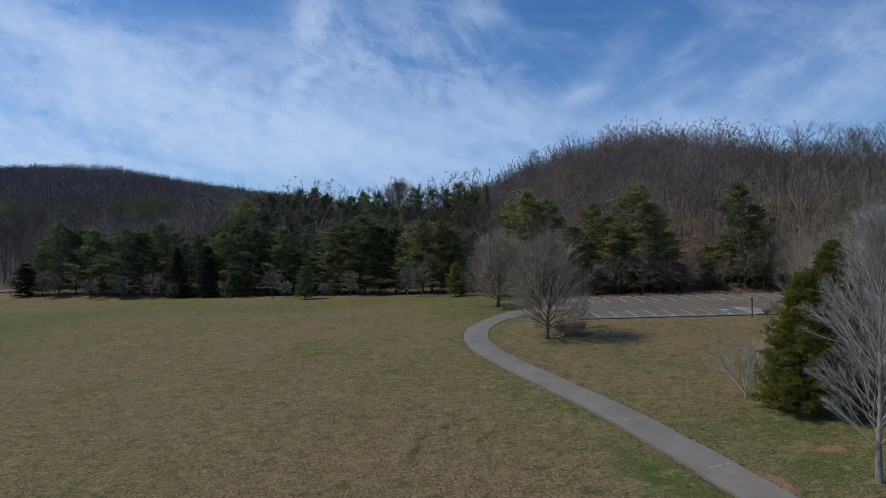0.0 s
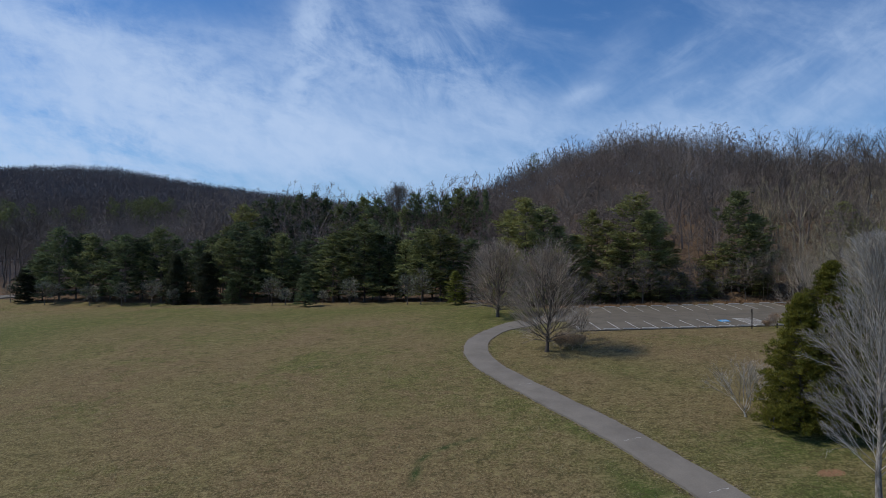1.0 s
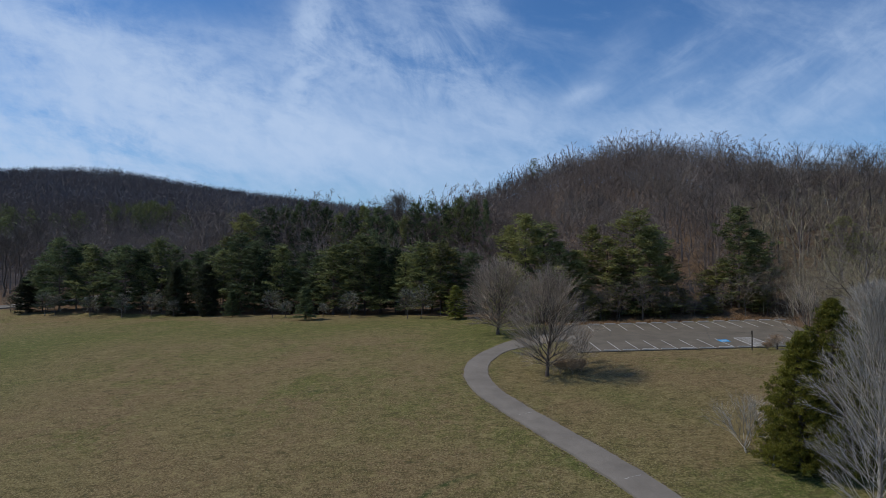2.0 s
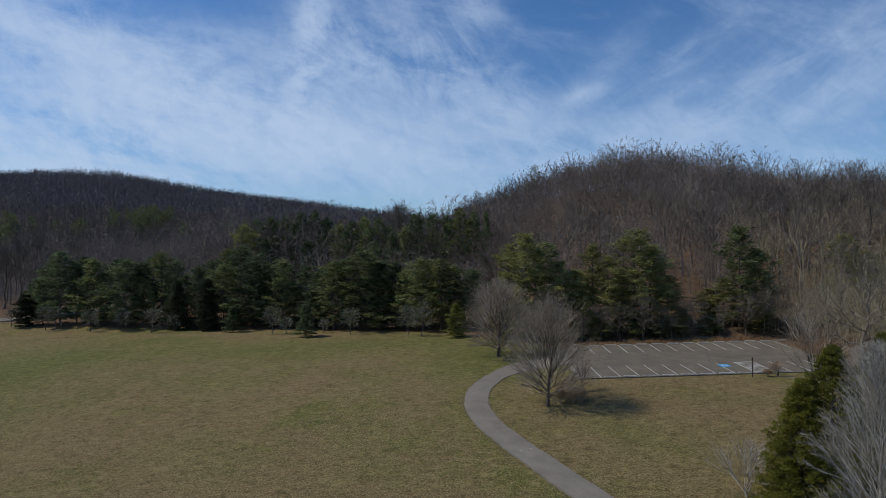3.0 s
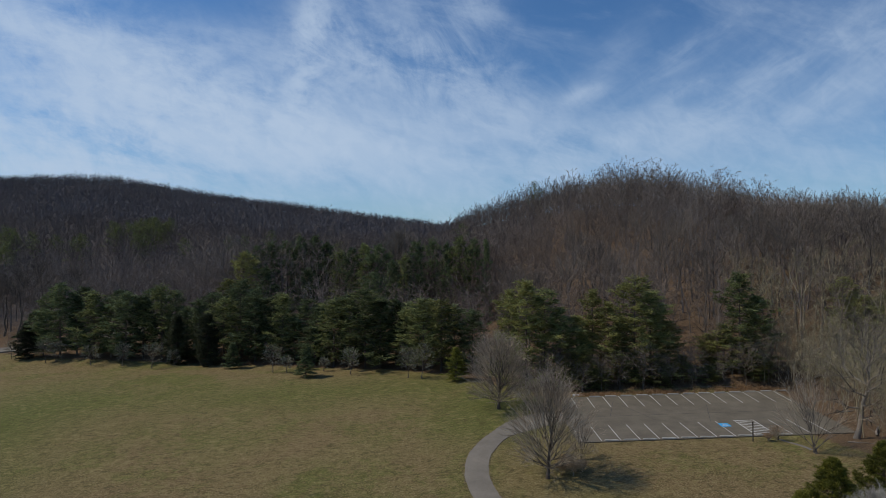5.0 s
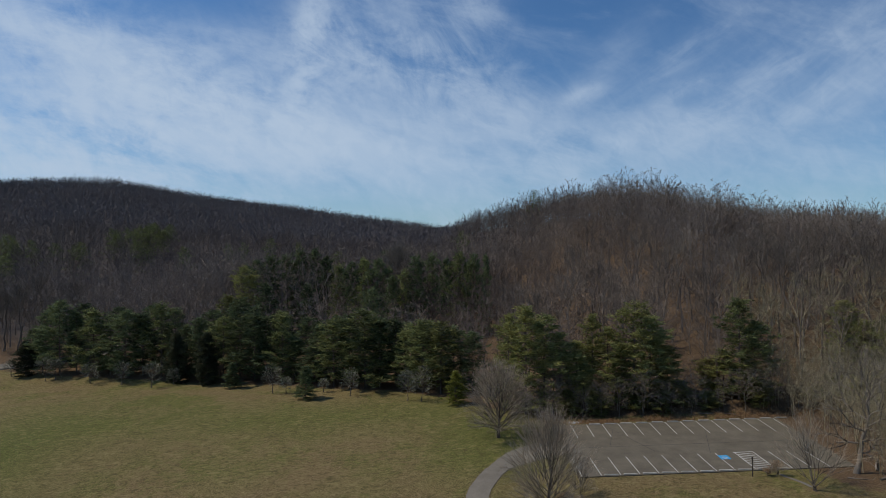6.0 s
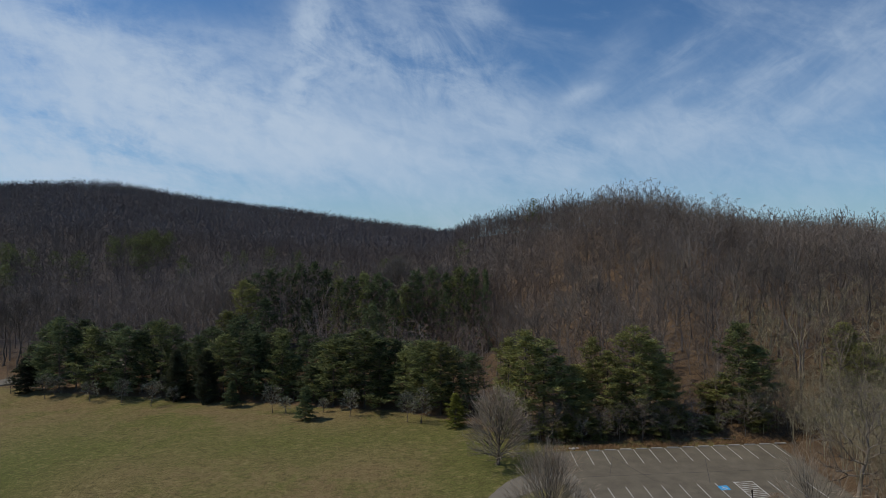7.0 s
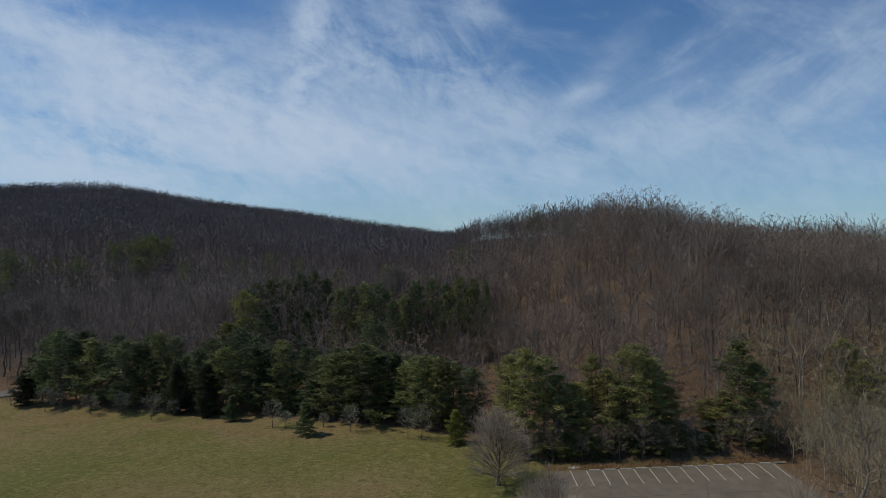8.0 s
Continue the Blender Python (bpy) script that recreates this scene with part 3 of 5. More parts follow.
def build_lot():
    w, e, n, f = LOT
    lot = tagged(flat_slab(w, e, n, f, 0.02, 0.3, ASPHALT, "car_park"), "worn grey asphalt car park with white stall lines", "car park", kind="structure")
    # tar-filled cracks
    for x0, y0, ln, skew in [(30.5, 87.6, 10.5, -4.0), (38.0, 86.2, 9.0, 3.2), (24.5, 89.8, 7.0, 2.4)]:
        flat_slab(x0, x0 + 0.07, y0, y0 + ln, 0.024, 0.006, TAR, "tar_seam", lot, "black tar seam", 1, 6, skew)
    flat_slab(w + 2, e - 3, 89.9, 89.98, 0.0245, 0.006, TAR, "tar_seam", lot, "black tar seam", 14, 1)
    for i in range(-2, 12):
        x = 23.35 + 2.575 * i
        if i in (7, 8):
            continue
        flat_slab(x - 0.05, x + 0.05, n + 0.25, n + 6.1, 0.027, 0.007, PAINT, "stall_line", lot, "", 1, 6, -0.12)
    for i in range(-1, 13):
        x = 23.3 + 2.6 * i
        flat_slab(x - 0.05, x + 0.05, f - 5.8, f - 0.2, 0.027, 0.007, PAINT, "stall_line", lot, "", 1, 6, 0.1)
    # the hatched bay and the blue square beside it
    flat_slab(38.6, 40.0, 83.9, 85.3, 0.028, 0.008, BLUE, "blue_square", lot, "blue painted square with a white sign", 1, 1)
    bm = bmesh.new()
    rim = [(39.27 + r * math.cos(a), 85.17 + r * math.sin(a)) for r in (0.24, 0.36) for a in np.linspace(2.6, 6.6, 10)]
    up = [bm.verts.new((x, y, lot_height(x, y) + 0.036)) for x, y in rim]
    for k in range(9):
        bm.faces.new((up[k], up[k + 1], up[k + 11], up[k + 10]))
    for cx, cy, hx, hy in ((39.25, 85.47, 0.06, 0.28), (39.40, 85.34, 0.20, 0.05), (39.63, 85.12, 0.05, 0.24), (39.25, 85.78, 0.09, 0.09)):
        q = [bm.verts.new((cx + a * hx, cy + b * hy, lot_height(cx, cy) + 0.037)) for a, b in ((-1, -1), (1, -1), (1, 1), (-1, 1))]
        bm.faces.new(q)
    geo = bmesh.ops.extrude_face_region(bm, geom=list(bm.faces))
    bmesh.ops.translate(bm, vec=(0, 0, -0.006), verts=[g for g in geo["geom"] if isinstance(g, bmesh.types.BMVert)])
    part("painted_sign", bm, PAINT, lot)
    x0, x1 = 41.6, 44.3
    for a in (x0, x1):
        flat_slab(a - 0.06, a + 0.06, n + 0.25, n + 6.2, 0.027, 0.007, PAINT, "stall_line", lot, "", 1, 6, -0.12)
    flat_slab(x0 - 0.3, x1 - 0.2, n + 6.1, n + 6.25, 0.029, 0.008, PAINT, "bay_edge", lot, "", 3, 1)
    for k in range(8):
        y = n + 0.4 + 0.72 * k
        bm = bmesh.new()
        q = [(x0, y + 0.55), (x1 - 0.1, y - 0.35), (x1 - 0.1, y - 0.20), (x0, y + 0.70)]
        q = [(x, max(n + 0.3, min(yy, n + 6.1)) + TURN * (x - 23.0)) for x, yy in q]
        up = [bm.verts.new((x, yy, lot_height(x, yy) + 0.031)) for x, yy in q]
        bm.faces.new(up)
        geo = bmesh.ops.extrude_face_region(bm, geom=list(bm.faces))
        bmesh.ops.translate(bm, vec=(0, 0, -0.008), verts=[g for g in geo["geom"] if isinstance(g, bmesh.types.BMVert)])
        part("hatch_stripe", bm, PAINT, lot)
    # wheel stops
    stop = None
    for i in range(-1, 9):
        x = 24.65 + 2.575 * i
        bm = bmesh.new()
        bmesh.ops.create_cube(bm, size=1)
        for v in bm.verts:
            k = 0.7 if v.co.z > 0 else 1.0
            v.co = Vector((v.co.x * (1.9 if v.co.z < 0 else 1.8), v.co.y * 0.22 * k, v.co.z * 0.15))
        bmesh.ops.bevel(bm, geom=list(bm.edges), offset=0.02, segments=1, affect="EDGES")
        y = n + 0.22 + TURN * (x - 23.0)
        ob = part("wheel_stop", bm, CONCRETE, None)
        ob.matrix_world = pose(x, y, lot_height(x, y) + 0.095, 0, 0, random.uniform(-1.5, 1.5))
        tagged(ob, "pale concrete wheel stop at the car park edge", "wheel stop", "wheel stops")
    for i in range(13):
        x = 24.8 + 2.6 * i
        bm = bmesh.new()
        bmesh.ops.create_cube(bm, size=1)
        for v in bm.verts:
            k = 0.7 if v.co.z > 0 else 1.0
            v.co = Vector((v.co.x * (1.9 if v.co.z < 0 else 1.8), v.co.y * 0.22 * k, v.co.z * 0.15))
        bmesh.ops.bevel(bm, geom=list(bm.edges), offset=0.02, segments=1, affect="EDGES")
        y = f - 0.15 + TURN * (x - 23.0)
        ob = part("wheel_stop", bm, CONCRETE, None)
        ob.matrix_world = pose(x, y, lot_height(x, y) + 0.095, 0, 0, random.uniform(-1.5, 1.5))
        tagged(ob, "pale concrete wheel stop at the car park edge", "wheel stop", "wheel stops")


build_lot()


# ---------------------------------------------------------------- trees
def unit(v):
    return v / max(np.linalg.norm(v), 1e-9)


def fork(rng, p, d, left, r, level, last, cfg, out):
    """A branch that keeps forking, at small angles, until it has used up its length."""
    seg = left / (last - level + 1) * rng.uniform(0.8, 1.25) if level < last else left
    bits = 2 if level < cfg["bends"] else 1
    for k in range(bits):
        d = unit(d + rng.normal(0, cfg["wobble"], 3) + np.array([0, 0, cfg["up"]]))
        q = p + d * seg / bits
        out[level].append((*p, *q, r * (1 - 0.3 * k / bits), r * (1 - 0.3 * (k + 1) / bits)))
        p = q
    for _ in range(cfg["side"] if level > 0 else 0):
        t = rng.uniform(0.1, 0.95)
        side = rng.normal(0, 1, 3)
        a = unit(d + 0.75 * unit(side - d * side.dot(d)) + np.array([0, 0, cfg["up"]]))
        b = p - d * seg / bits * t
        out[-1].append((*b, *(b + a * max(0.35, seg * rng.uniform(0.35, 0.75))), r * 0.35, 0.002))
    if level == last:
        return
    n = cfg["split"][level] if level < len(cfg["split"]) else 2
    turn = rng.uniform(0, 6.28)
    ref = unit(np.cross(d, (0.3, 0.5, 0.81)))
    oth = np.cross(d, ref)
    for k in range(n):
        a = turn + 6.28 * k / n + rng.uniform(-0.5, 0.5)
        lean = math.tan(radians(rng.uniform(*cfg["angle"])))
        fork(rng, p, unit(d + (ref * math.cos(a) + oth * math.sin(a)) * lean), (left - seg) * rng.uniform(0.88, 1.08), r * cfg.get("thin", 0.62), level + 1, last, cfg, out)


def crown_tree(seed, cfg, tall, radius, girth):
    """Rows of sticks: the trunk's, and for each limb those of each level. Limbs reach out to an egg-shaped crown."""
    rng = np.random.default_rng(seed)
    top = tall * cfg["stem"]
    n = 7
    way = np.cumsum(rng.normal(0, 0.006 * tall, (n + 1, 2)), axis=0) * cfg["bend"]
    stem = [(*way[i], top * i / n - 0.12 * (i == 0), *way[i + 1], top * (i + 1) / n, girth * (1.25 if i == 0 else 1 - 0.8 * i / n), girth * (1 - 0.8 * (i + 1) / n)) for i in range(n)]
    mid, half = tall * cfg["mid"], tall * (1 - cfg["mid"])
    limbs = []
    m = cfg["limbs"]
    for i in range(m):
        t = (i + rng.uniform(0, 0.8)) / m
        z = tall * (cfg["low"] + (cfg["stem"] - cfg["low"]) * t ** cfg["bunch"])
        k = min(int(z / top * n), n - 1)
        w = z / top * n - k
        p = np.array([*(way[k] * (1 - w) + way[k + 1] * w), z])
        el = radians(cfg["rise"][0] + (cfg["rise"][1] - cfg["rise"][0]) * t + rng.uniform(-7, 7))
        az = 2.4 * i + rng.uniform(-0.35, 0.35)
        d = np.array([math.cos(az) * math.cos(el), math.sin(az) * math.cos(el), math.sin(el)])
        scale = np.array([radius, radius, half])
        a, o = d / scale, (p - np.array([0, 0, mid])) / scale
        b, c = a.dot(o), o.dot(o) - 1
        ln = (-b + math.sqrt(max(b * b - a.dot(a) * c, 0.0))) / a.dot(a)
        ln = max(ln, 0.12 * tall) * rng.uniform(0.86, 1.06)
        out = [[] for _ in range(cfg["levels"] + 1)]
        fork(rng, p, d, ln, max(girth * (1 - 0.8 * z / top) * cfg["limb"], 0.012), 0, cfg["levels"], cfg, out)
        limbs.append(out)
    return stem, limbs


ROUND = dict(levels=5, split=(3, 2, 2, 2, 2), side=2, wobble=0.055, up=0.03, angle=(8, 20), limbs=36, low=0.08, stem=0.44, mid=0.47, rise=(12, 84), bend=1.0, bunch=1.35, bends=2, limb=0.44, thin=0.68)
VASE = dict(levels=4, split=(2, 2, 2, 2), side=6, wobble=0.04, up=0.05, angle=(7, 20), limbs=88, low=0.10, stem=0.88, mid=0.48, rise=(38, 80), bend=1.2, bunch=0.9, bends=2, limb=0.15)
OAK = dict(levels=4, split=(3, 3, 2, 2), side=3, wobble=0.15, up=0.04, angle=(18, 40), limbs=13, low=0.15, stem=0.60, mid=0.58, rise=(4, 74), bend=3.0, bunch=0.9, bends=2, limb=0.62)
SHRUB = dict(levels=4, split=(3, 2, 2, 2), side=3, wobble=0.06, up=0.05, angle=(9, 22), limbs=8, low=0.03, stem=0.12, mid=0.5, rise=(40, 82), bend=1.0, bunch=0.8, bends=2, limb=0.42)
SMALL = dict(levels=3, split=(3, 2, 2), side=3, wobble=0.09, up=0.03, angle=(14, 30), limbs=11, low=0.20, stem=0.55, mid=0.56, rise=(12, 70), bend=1.5, bunch=0.8, bends=2, limb=0.42)


def plant_bare(name, seed, cfg, x, y, tall, girth, bark, label, radius, category="tree", group="", finest=0.008, turn=0.0, stem_bark=None, trunk_bark=None):
    """A leafless tree: its trunk, and each limb with all its twigs."""
    stem, limbs = crown_tree(seed, cfg, tall, radius, girth)
    tree = new(name)
    tree.matrix_world = pose(x, y, h(x, y), 0, 0, turn)

    def least(rows, r):
        a = np.array(rows)
        a[:, 6:8] = np.maximum(a[:, 6:8], r)
        return a

    v, f = tubes(stem, 9)
    link_mesh("trunk", raw_mesh("trunk", v, f, trunk_bark or stem_bark or bark, True), tree)
    for lv in limbs:
        bits = [tubes(least(r, finest * (1 + 0.35 * (len(lv) - k))), 5 if k == 0 else 3) for k, r in enumerate(lv[:-1])]
        if stem_bark:
            v, f = join(*bits[:3])
            limb = link_mesh("limb", raw_mesh("limb", v, f, stem_bark), tree)
            v, f = join(*bits[3:], spikes(least(lv[-1], finest)))
            tagged(link_mesh("spray", raw_mesh("spray", v, f, bark), limb, "fine paler twigs"), kind="stuff")
        else:
            v, f = join(*bits, spikes(least(lv[-1], finest)))
            link_mesh("limb", raw_mesh("limb", v, f, bark), tree)
    return tagged(tree, label, category, group)


def sprays(rng, centres, size, n, flat=0.5, up=0.25, width=0.13):
    """Loose needle sprays round the centres, brushed outwards from the trunk: small slim blades."""
    c = np.repeat(np.asarray(centres), n, axis=0)
    k = len(c)
    out = c * np.array([1, 1, 0])
    out /= np.maximum(np.linalg.norm(out, axis=1, keepdims=True), 0.3)
    d = rng.normal(0, 0.8, (k, 3)) * np.array([1, 1, flat]) + out * 0.6 + np.array([0, 0, up])
    d /= np.linalg.norm(d, axis=1, keepdims=True)
    s = size * rng.uniform(0.55, 1.3, (k, 1))
    side = np.cross(d, rng.normal(0, 1, (k, 3)) + np.array([0, 0, 1.2]))
    side /= np.linalg.norm(side, axis=1, keepdims=True)
    p = c + rng.normal(0, 0.42, (k, 3)) * size * np.array([1, 1, 0.45])
    tri = np.stack([p - side * s * width, p + side * s * width, p + d * s], axis=1)
    return tri.reshape(-1, 3), np.arange(k * 3).reshape(-1, 3)


def pine_parts(seed, tall=18.0, girth=0.26, reach=4.2, bare=0.10, whorl=0.9, limbs=5, clump=0.72, per=20, droop=-0.04, profile=None, flat=0.40, width=0.13, up=0.25, gap=0.13):
    """A conifer: trunk and limbs as sticks, and needle sprays in ragged layers."""
    rng = np.random.default_rng(seed)
    stick, cs = [], []
    n = 10
    for i in range(n):
        a, b = i / n, (i + 1) / n
        stick.append((0, 0, a * tall - 0.1, 0, 0, b * tall, girth * (1 - 0.93 * a), girth * (1 - 0.93 * b)))
    lobe = rng.uniform(0, 6.28, 4)
    ragged = 0.0 if profile else 1.0
    z, turn = bare * tall, 0.0
    while z < tall * 0.985:
        t = (z / tall - bare) / (1 - bare)
        r = reach * (profile(t) if profile else min(1, 0.62 + 1.2 * t) * (1 - t ** 1.9) ** 0.80 + 0.12)
        r *= 1 + ragged * (0.16 * math.sin(9 * t + lobe[2]) + 0.12 * math.sin(21 * t + lobe[3]))
        turn += 1.1
        for j in range(limbs):
            if rng.random() < gap:
                continue
            a = turn + 2 * math.pi * j / limbs + rng.uniform(-0.4, 0.4)
            ln = r * rng.uniform(0.6 - 0.12 * ragged, 1.12) * (1 + 0.24 * math.sin(2 * a + lobe[0] + 5 * t) + 0.18 * math.sin(3 * a + lobe[1] - 9 * t))
            rise = (0.40 * t + droop + 0.06 * ragged) * ln + rng.uniform(-0.15, 0.25)
            z0 = z + rng.uniform(-0.35, 0.35)
            tip = np.array([math.cos(a) * ln, math.sin(a) * ln, z0 + rise])
            bow = np.array([math.cos(a) * ln * 0.55, math.sin(a) * ln * 0.55, z0 + rise * 0.55 - 0.05 * ln * ragged])
            thick = 0.045 * (1 - 0.6 * t) + 0.012
            stick.append((0, 0, z0, *bow, thick, thick * 0.6))
            stick.append((*bow, *tip, thick * 0.6, 0.008))
            m = max(2, round(ln / (clump * 0.95)))
            for q in range(m):
                w = 0.42 + 0.58 * (q + 1) / m if m > 2 else 0.5 + 0.5 * q
                at = bow + (tip - bow) * (w - 0.55) / 0.45 if w > 0.55 else bow * (w / 0.55) + np.array([0, 0, z0]) * (1 - w / 0.55)
                cs.append(at + rng.normal(0, 0.17, 3) * np.array([1, 1, 0.35]) * min(ln, 3.0) * 0.55)
        z += whorl * rng.uniform(0.75, 1.3) * (1 - 0.62 * t)
    cs.append(np.array([0, 0, tall]))
    return tubes(stick, 3), sprays(rng, cs, clump, per, flat, up, width)


def cedar_parts(seed, tall, reach, low):
    """A dense cedar: leafy sprays stand up all over a lumpy cone, with dark hollows between the lumps."""
    rng = np.random.default_rng(seed)
    n, m = 330, 11
    k = np.arange(n)
    t = ((k + 0.5) / n) ** 1.30
    a = 2.39996 * k + rng.normal(0, 0.25, n)
    lump = 1 + 0.12 * np.sin(5 * a + 11 * t) + 0.09 * np.sin(9 * a - 23 * t + 1)
    r = reach * np.minimum(1, 0.82 + 1.2 * t) * (1 - t ** 1.75) ** 0.9 * lump * rng.uniform(0.78, 1.12, n) + 0.08
    z = low + (tall - low) * t
    stick, cs = [(0, 0, -0.1, 0, 0, tall * 0.95, 0.22, 0.03)], []
    for i in range(n):
        out = np.array([math.cos(a[i]), math.sin(a[i]), 0])
        foot = np.array([0, 0, max(z[i] - 0.40 * r[i], 0.15)])
        tip = out * r[i] + np.array([0, 0, z[i]])
        stick.append((*foot, *tip, 0.028, 0.008))
        u = 1.05 - 0.52 * rng.random(m) ** 1.4
        fan = rng.normal(0, 1, (m, 3)) * (0.20, 0.20, 0.13) * (0.5 + 0.22 * r[i])
        cs.append(foot + (tip - foot) * u[:, None] + fan)
    return tubes(stick, 4), sprays(rng, np.vstack(cs), 0.21, 24, 0.9, 0.70, 0.13)


def conifer(name, label, data, needles, x, y, zscale, wide, turn, bark=None, group="", made={}):
    key = (id(data), needles.name)
    if key not in made:
        (sv, sf), (nv, nf) = data
        made[key] = (raw_mesh("trunk", sv, sf, bark or TRUNK), raw_mesh("needles", nv, nf, needles))
    tree = new(name)
    tree.matrix_world = pose(x, y, h(x, y) - 0.05, 0, 0, turn)
    tree.scale = (wide, wide, zscale)
    link_mesh("trunk", made[key][0], tree)
    link_mesh("needles", made[key][1], tree)
    return tagged(tree, label, "tree", group)


F = 784 / math.tan(radians(36))


def bearing(px, away):
    """Sideways metres of what stands away metres ahead on a bearing."""
    return (px - 784) / F * away


# specimen trees by the path and the car park
plant_bare("bare_tree", 11, ROUND, 12.0, 70.4, 13.8, 0.22, TWIG, "grey-brown leafless round-crowned tree on the turf by the path", 5.5, finest=0.011, stem_bark=BARK, trunk_bark=TRUNK)
plant_bare("bare_tree", 23, ROUND, 8.7, 96.9, 12.8, 0.27, TWIG, "grey-brown leafless round-crowned tree where path meets car park", 6.0, finest=0.014, stem_bark=BARK, trunk_bark=TRUNK)
plant_bare("bare_tree", 5, VASE, 24.75, 34.6, 15.8, 0.17, PALE, "silvery leafless tree with steep crowded branches beside the cedars", 3.5, finest=0.0068, trunk_bark=MOTTLED)
plant_bare("bare_tree", 6, VASE, 27.4, 33.4, 14.0, 0.16, PALE, "slimmer silvery leafless tree with steep crowded branches", 3.4, finest=0.0068, trunk_bark=MOTTLED)
plant_bare("bare_tree", 31, OAK, 53.4, 78.6, 17.5, 0.34, OAKBARK, "grey-brown leafless spreading tree at the end of the car park", 8.0, finest=0.009)
plant_bare("bare_tree", 37, dict(SHRUB, limbs=10, wobble=0.09), 44.7, 73.4, 10.6, 0.22, TWIG, "slender many-stemmed leafless tree beside the car park", 4.6, finest=0.010, stem_bark=BARK)
plant_bare("bare_tree", 41, SHRUB, 17.0, 75.0, 5.2, 0.09, TWIG, "small many-stemmed leafless tree beside the russet bushes", 2.1, finest=0.009, stem_bark=BARK)
plant_bare("bare_shrub", 43, dict(SHRUB, limbs=7, wobble=0.10, rise=(34, 80), angle=(12, 28)), 23.8, 47.9, 5.5, 0.09, PALE, "pale many-stemmed leafless shrub on the turf", 3.0, "shrub", finest=0.008)
plant_bare("bare_tree", 47, dict(ROUND, low=0.50, stem=0.72, mid=0.74, rise=(0, 82), bunch=1.0), -13.6, 199.0, 35.2 - h(-13.6, 199.0), 0.36, OAKBARK, "tall leafless round-crowned tree rising above the pines", 8.4, finest=0.017, stem_bark=BARK)
TOWER = dict(OAK, limbs=9, low=0.42, stem=0.74, mid=0.70, rise=(28, 80), wobble=0.11, angle=(14, 30), limb=0.50, side=4)
for k, (px, away, top, wide) in enumerate([(1372, 132, 36.0, 4.2), (1425, 121, 38.4, 4.0), (1474, 123, 38.2, 4.2), (1530, 119, 38.2, 5.0), (1580, 117, 38.0, 4.6), (1340, 140, 36.5, 4.0)]):
    x = bearing(px, away)
    plant_bare("tall_bare_tree", 90 + k, TOWER, x, away, top - h(x, away), 0.24, BARK, "tall dark leafless tree with crooked limbs above the thicket", wide, group="tall trees beyond the car park", finest=0.011)
for k, (px, away, top, wide) in enumerate([(6, 186, 21.0, 5.5), (34, 182, 23.0, 5.0), (76, 190, 25.0, 6.0), (128, 196, 23.0, 5.0), (-30, 184, 22.0, 6.0)]):
    x = bearing(px, away)
    plant_bare("old_bare_tree", 110 + k, TOWER, x, away, top - h(x, away), 0.30, BARK, "dark crooked leafless tree behind the row of pines", wide, group="old trees behind the pines", finest=0.018)
# old spreading trees among the lower slope's poles: bearing, metres ahead, height, seed and bark of the tree they are like
GIANTS = {}
for px, away, tall, like in [(962, 130, 19, 0), (1012, 138, 21, 1), (1062, 146, 20, 2), (1104, 134, 18, 3), (1160, 138, 22, 0), (1204, 152, 20, 1), (1243, 131, 18, 2), (1292, 142, 21, 3), (1336, 156, 20, 0), (1394, 142, 20, 1), (1446, 152, 19, 2), (1496, 148, 21, 3), (1134, 166, 20, 1), (1034, 170, 19, 3), (905, 150, 20, 2)]:
    x = bearing(px, away)
    if like not in GIANTS:
        GIANTS[like] = (plant_bare("spreading_bare_tree", 140 + like, dict(TOWER, limbs=8, low=0.34, side=3), x, away, tall, 0.27, OAKBARK if like % 2 else BARK, "old leafless spreading tree on the wooded slope", 5.6, group="spreading trees on the slope", finest=0.015), tall)
    else:
        first, size = GIANTS[like]
        other = copy_thing(first, pose(x, away, h(x, away), 0, 0, 47 * px))
        other.scale = (tall / size,) * 3
# small grey trees along the edge of the field: bearing, metres ahead, height, spread
for k, (px, away, tall, wide) in enumerate([(80, 155, 6.6, 3.4), (98, 156, 6.2, 2.6), (160, 152, 5.6, 2.6), (267, 145, 6.6, 3.4), (307, 148, 4.5, 2.0), (482, 134, 7.0, 2.8), (506, 133, 4.2, 1.4), (572, 133, 3.4, 1.2), (618, 128, 6.2, 2.4), (720, 122, 6.8, 2.6), (745, 121, 7.6, 3.0), (215, 150, 6.5, 2.6), (20, 160, 5.0, 3.0)]):
    plant_bare("small_bare_tree", 60 + k, dict(SMALL, limbs=15, low=0.26, rise=(2, 66)), bearing(px, away), away, tall, 0.10, LICHEN, "small grey leafless tree at the edge of the field", wide, group="small trees along the field edge", finest=0.013, stem_bark=BARK)

FINE = dict(clump=0.70, per=16, width=0.13, bare=0.05, flat=0.30, up=0.22)
LOTPINES = [pine_parts(301 + i, reach=r, whorl=w, limbs=k, gap=0.12, **FINE) for i, (r, w, k) in enumerate([(4.6, 1.08, 5), (4.1, 1.0, 5), (5.0, 1.2, 6), (3.6, 1.0, 5), (4.6, 1.2, 5)])]
PINES = [pine_parts(101 + i, reach=r, whorl=w, limbs=k, per=14, clump=0.90, flat=0.28, up=0.20) for i, (r, w, k) in enumerate([(4.9, 1.20, 5), (4.3, 1.12, 5), (5.5, 1.35, 6), (4.0, 1.08, 5), (5.2, 1.4, 5)])]
SPRUCE = pine_parts(131, 8.0, 0.12, 2.3, 0.10, 0.40, 7, 0.36, 20, -0.12, lambda t: (1 - t) ** 0.7 + 0.04)
